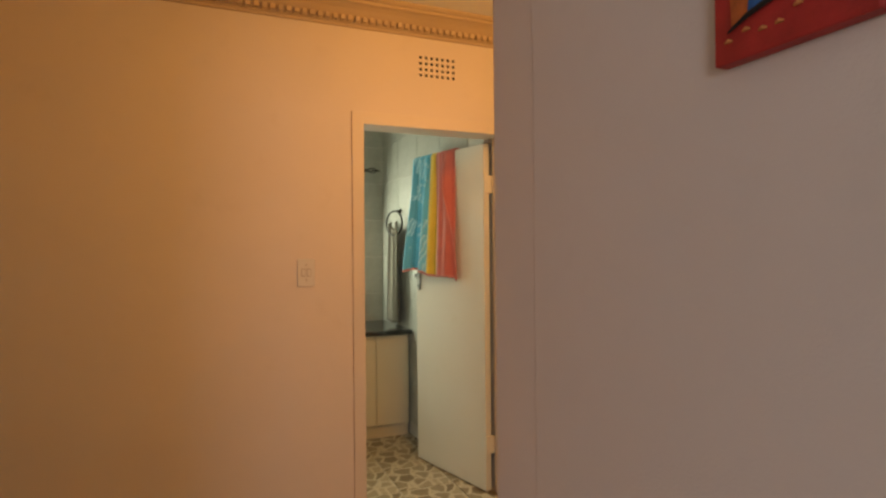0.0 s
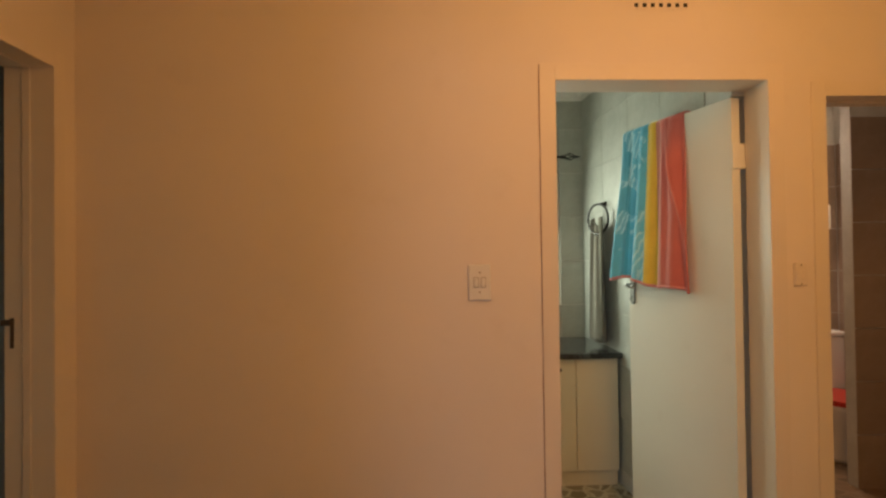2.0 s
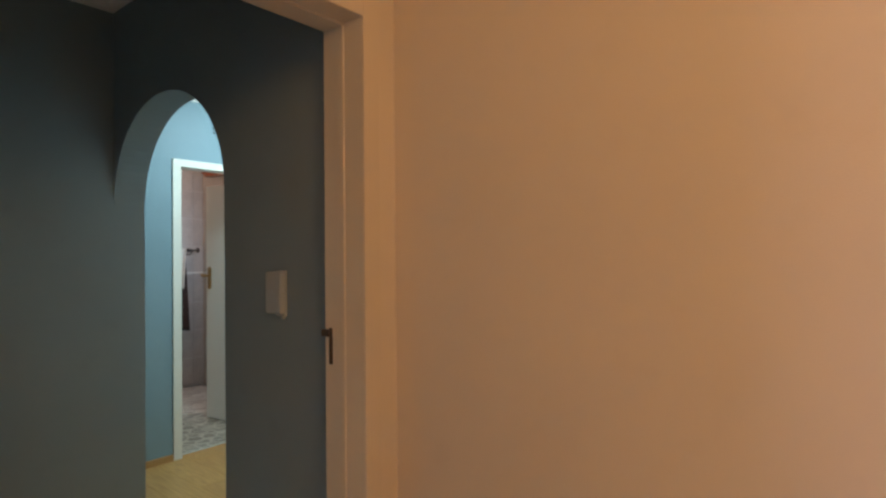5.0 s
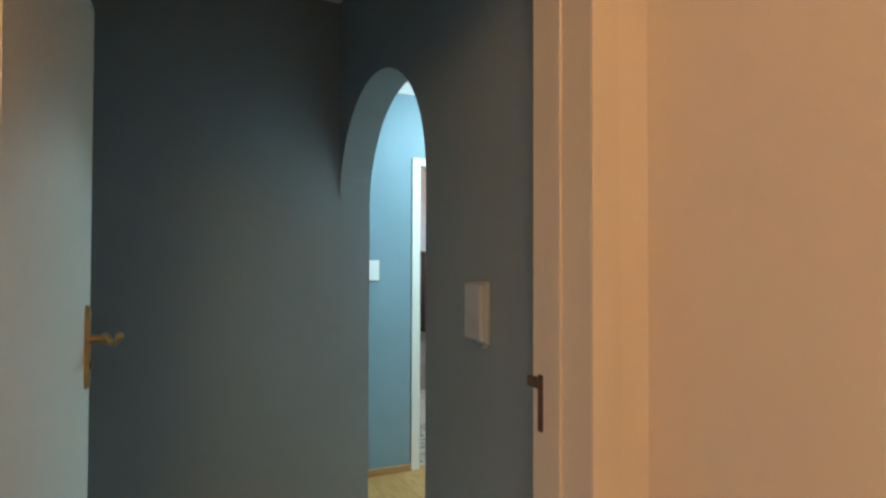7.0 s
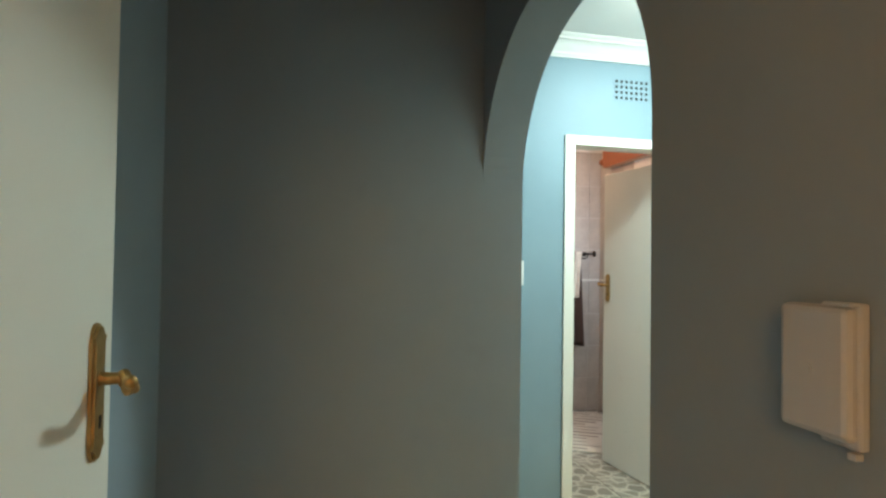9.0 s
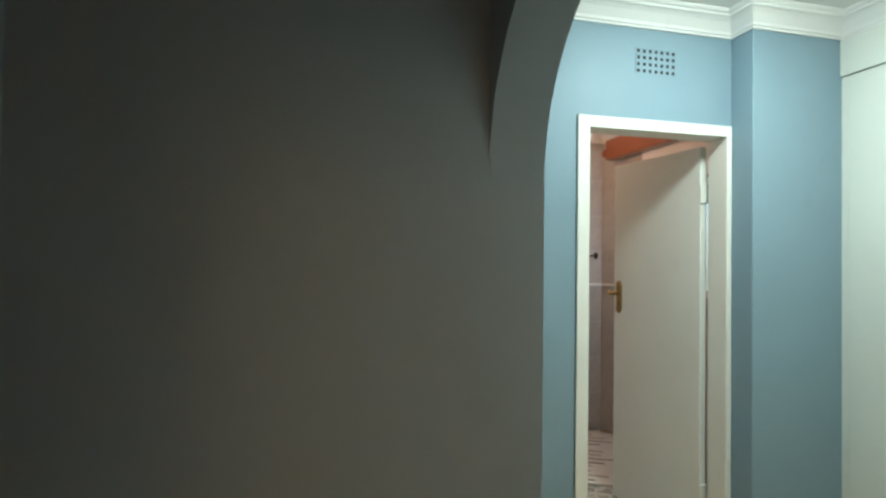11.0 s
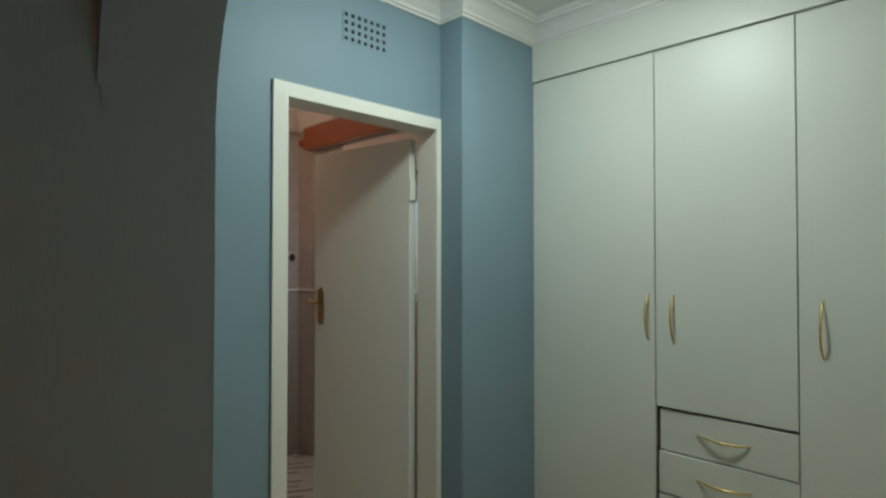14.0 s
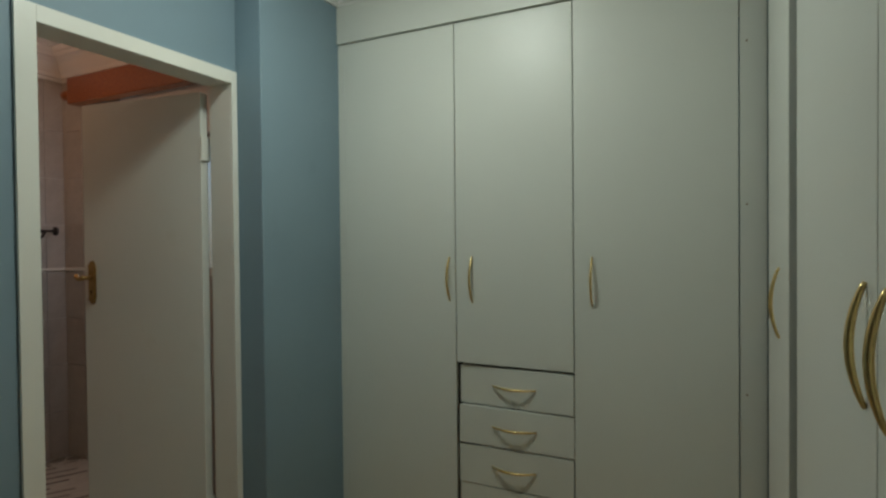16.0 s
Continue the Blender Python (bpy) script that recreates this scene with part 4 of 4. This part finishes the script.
for y in (0.06, 0.60):
    bm = bmesh.new()
    tube(bm, [(0.0, y, 0), (0.006, y, 0), (0.07, y, 0)], [0.022, 0.012, 0.009], 8)
    part("post", bm, M_IRON, rl)
bm = bmesh.new()
tube(bm, [(0.07, 0.56 + 0.045 * math.cos(a), -0.005 - 0.04 * math.sin(a)) for a in [i * math.pi / 10 for i in range(11)]], 0.006, 8)
part("hook", bm, M_IRON, rl, smooth=True)


def drape(u, v):
    return Vector((0.10 + 0.020 * math.sin(u * 14) * (0.3 + v), 0.20 + 0.31 * u + 0.04 * v, 0.012 - (0.83 + 0.03 * u) * v))


bm = sheet(bmesh.new(), drape, 30, 16)
bw = tagged(new("bath_towel", finish("bath_towel", bm, M_BROWNTOWEL, True)), "dark brown bath towel hanging from the iron rail", "towel")
bw.matrix_world = rl.matrix_world
thick(bw, 0.014)

def small_drape(u, v):
    return Vector((0.118 + 0.012 * math.sin(u * 8) * (0.3 + v), 0.455 + 0.06 * u - 0.03 * v, 0.016 - 0.42 * v))


bm = sheet(bmesh.new(), small_drape, 16, 12)
fc = tagged(new("face_cloth", finish("face_cloth", bm, M_MAT, True)), "narrow cream cloth hung over the iron towel rail", "cloth")
fc.matrix_world = rl.matrix_world
thick(fc, 0.008)

mt = thing("bath_mat", "cream striped cotton bath mat on the floor", "bath mat", m=pose(-5.30, 4.20, 0, 0, 0, -28))
part("weave", sheet(bmesh.new(), lambda u, v: Vector(((u - 0.5) * 1.08, (v - 0.5) * 0.62, 0.010 + 0.0015 * math.sin(u * 150))), 120, 6), M_MAT, mt)
part("underside", boxes((-0.54, 0.54, -0.31, 0.31, 0.0, 0.008)), M_MAT, mt)
for k in range(13):
    x = -0.49 + k * 0.081 + 0.012 * random.random()
    y0, y1 = -0.30 + 0.22 * random.random(), 0.30 - 0.22 * random.random()
    part("stripe", boxes((x - 0.007, x + 0.007, y0, y1, 0.0085, 0.0125)), M_MATLINE, mt)

# ---- tiles and planks, each a piece of its own ----


def pieces(parent, name, mesh, places):
    for m in places:
        o = new(name, mesh)
        o.parent = parent
        o.matrix_local = m


def tile_mesh(w, h, mat, t=0.006):
    bm = bmesh.new()
    box(bm, 0, w, -t, 0, 0, h, bev=0.0012, seg=1)
    return finish("tile", bm, mat)


def by_name(n):
    return bpy.data.objects[n]


TW, TH, J = 0.25, 0.31, 0.004
tm = tile_mesh(TW - J, TH - J, M_TILE)
# east wall: its face looks along local +y, so tiles are turned round
pieces(by_name("wall_bathroom_east"), "tile", tile_mesh(0.40 - J, TH - J, M_TILE), [pose(1.785 - i * 0.40, 0 if i < 3 or k == 7 else -0.068, k * TH + 0.10, 0, 0, 180) for i in range(4) for k in range(8) if i < 3 or k != 6])
pieces(by_name("wall_bathroom_east"), "tile", tile_mesh(0.40 - J, 0.266, M_TILE), [pose(0.585, 0, 2.0, 0, 0, 180)])
pieces(by_name("wall_bathroom_north"), "tile", tm, [pose(1.196 + i * TW, 4.62, k * TH + 0.10) for i in range(-4, 1) for k in range(2, 8) if not (i < 0 and 3 <= k <= 5)])
tw = tile_mesh(TW - J, TH - J, M_TILE_WC)
pieces(by_name("wall_toilet_north"), "tile", tw, [pose(2.55 + i * TW, 4.72, k * TH) for i in range(3) for k in range(7)])
pieces(by_name("wall_toilet_east"), "tile", tw, [pose(3.28, 4.70 - i * TW, k * TH, 0, 0, -90) for i in range(4) for k in range(7)])
pieces(by_name("wall_toilet_partition"), "tile", tw, [pose(2.735 + i * TW, 3.87, k * TH) for i in range(2) for k in range(7)])
te = tile_mesh(0.2 - J, 0.3 - J, M_TILE_EN)
pieces(by_name("wall_ensuite_west"), "tile", te, [pose(-5.85, 3.4 + i * 0.2, k * 0.3 + 0.01, 0, 0, 90) for i in range(8) for k in range(9)])

pieces(by_name("wall_ensuite_north"), "tile", te, [pose(-5.85 + i * 0.2, 4.72, k * 0.3 + 0.01) for i in range(3) for k in range(9)])
structure("trim_ensuite_border", boxes((-5.846, -5.832, 3.4, 4.72, 1.215, 1.233), (-5.832, -5.25, 4.702, 4.716, 1.215, 1.233), bev=0.002), M_FRAME, "pale raised tile border round the ensuite", "border")


def floor_tile(s, mat):
    bm = bmesh.new()
    box(bm, 0, s, 0, s, -0.006, 0, bev=0.0012, seg=1)
    return finish("tile", bm, mat)


FT = 0.33
ft = floor_tile(FT - 0.005, M_STONE)
pieces(by_name("floor_bathroom"), "tile", ft, [pose(0.02 + i * FT, 2.74 + k * FT, 0) for i in range(5) for k in range(4)])
fe = floor_tile(FT - 0.005, M_STONE_EN)
pieces(by_name("floor_ensuite"), "tile", fe, [pose(-5.85 + i * FT, 2.9 + k * FT, 0) for i in range(6) for k in range(6)])
bm = bmesh.new()
box(bm, 0, 1.216, 0, 0.191, -0.006, 0, bev=0.0008, seg=1)
plank = finish("plank", bm, M_LAMINATE)
pl = []
for r in range(19):
    y = 1.56 + r * 0.1925
    x = -3.84 - (r * 0.47) % 1.218
    while x < -1.02:
        a, b = max(x, -3.84), min(x + 1.216, -1.0)
        if b - a > 0.05:
            pl.append(pose(a, y, 0) @ Matrix.Diagonal(((b - a) / 1.216, 1, 1, 1)))
        x += 1.218
pieces(by_name("floor_bedroom"), "plank", plank, pl)
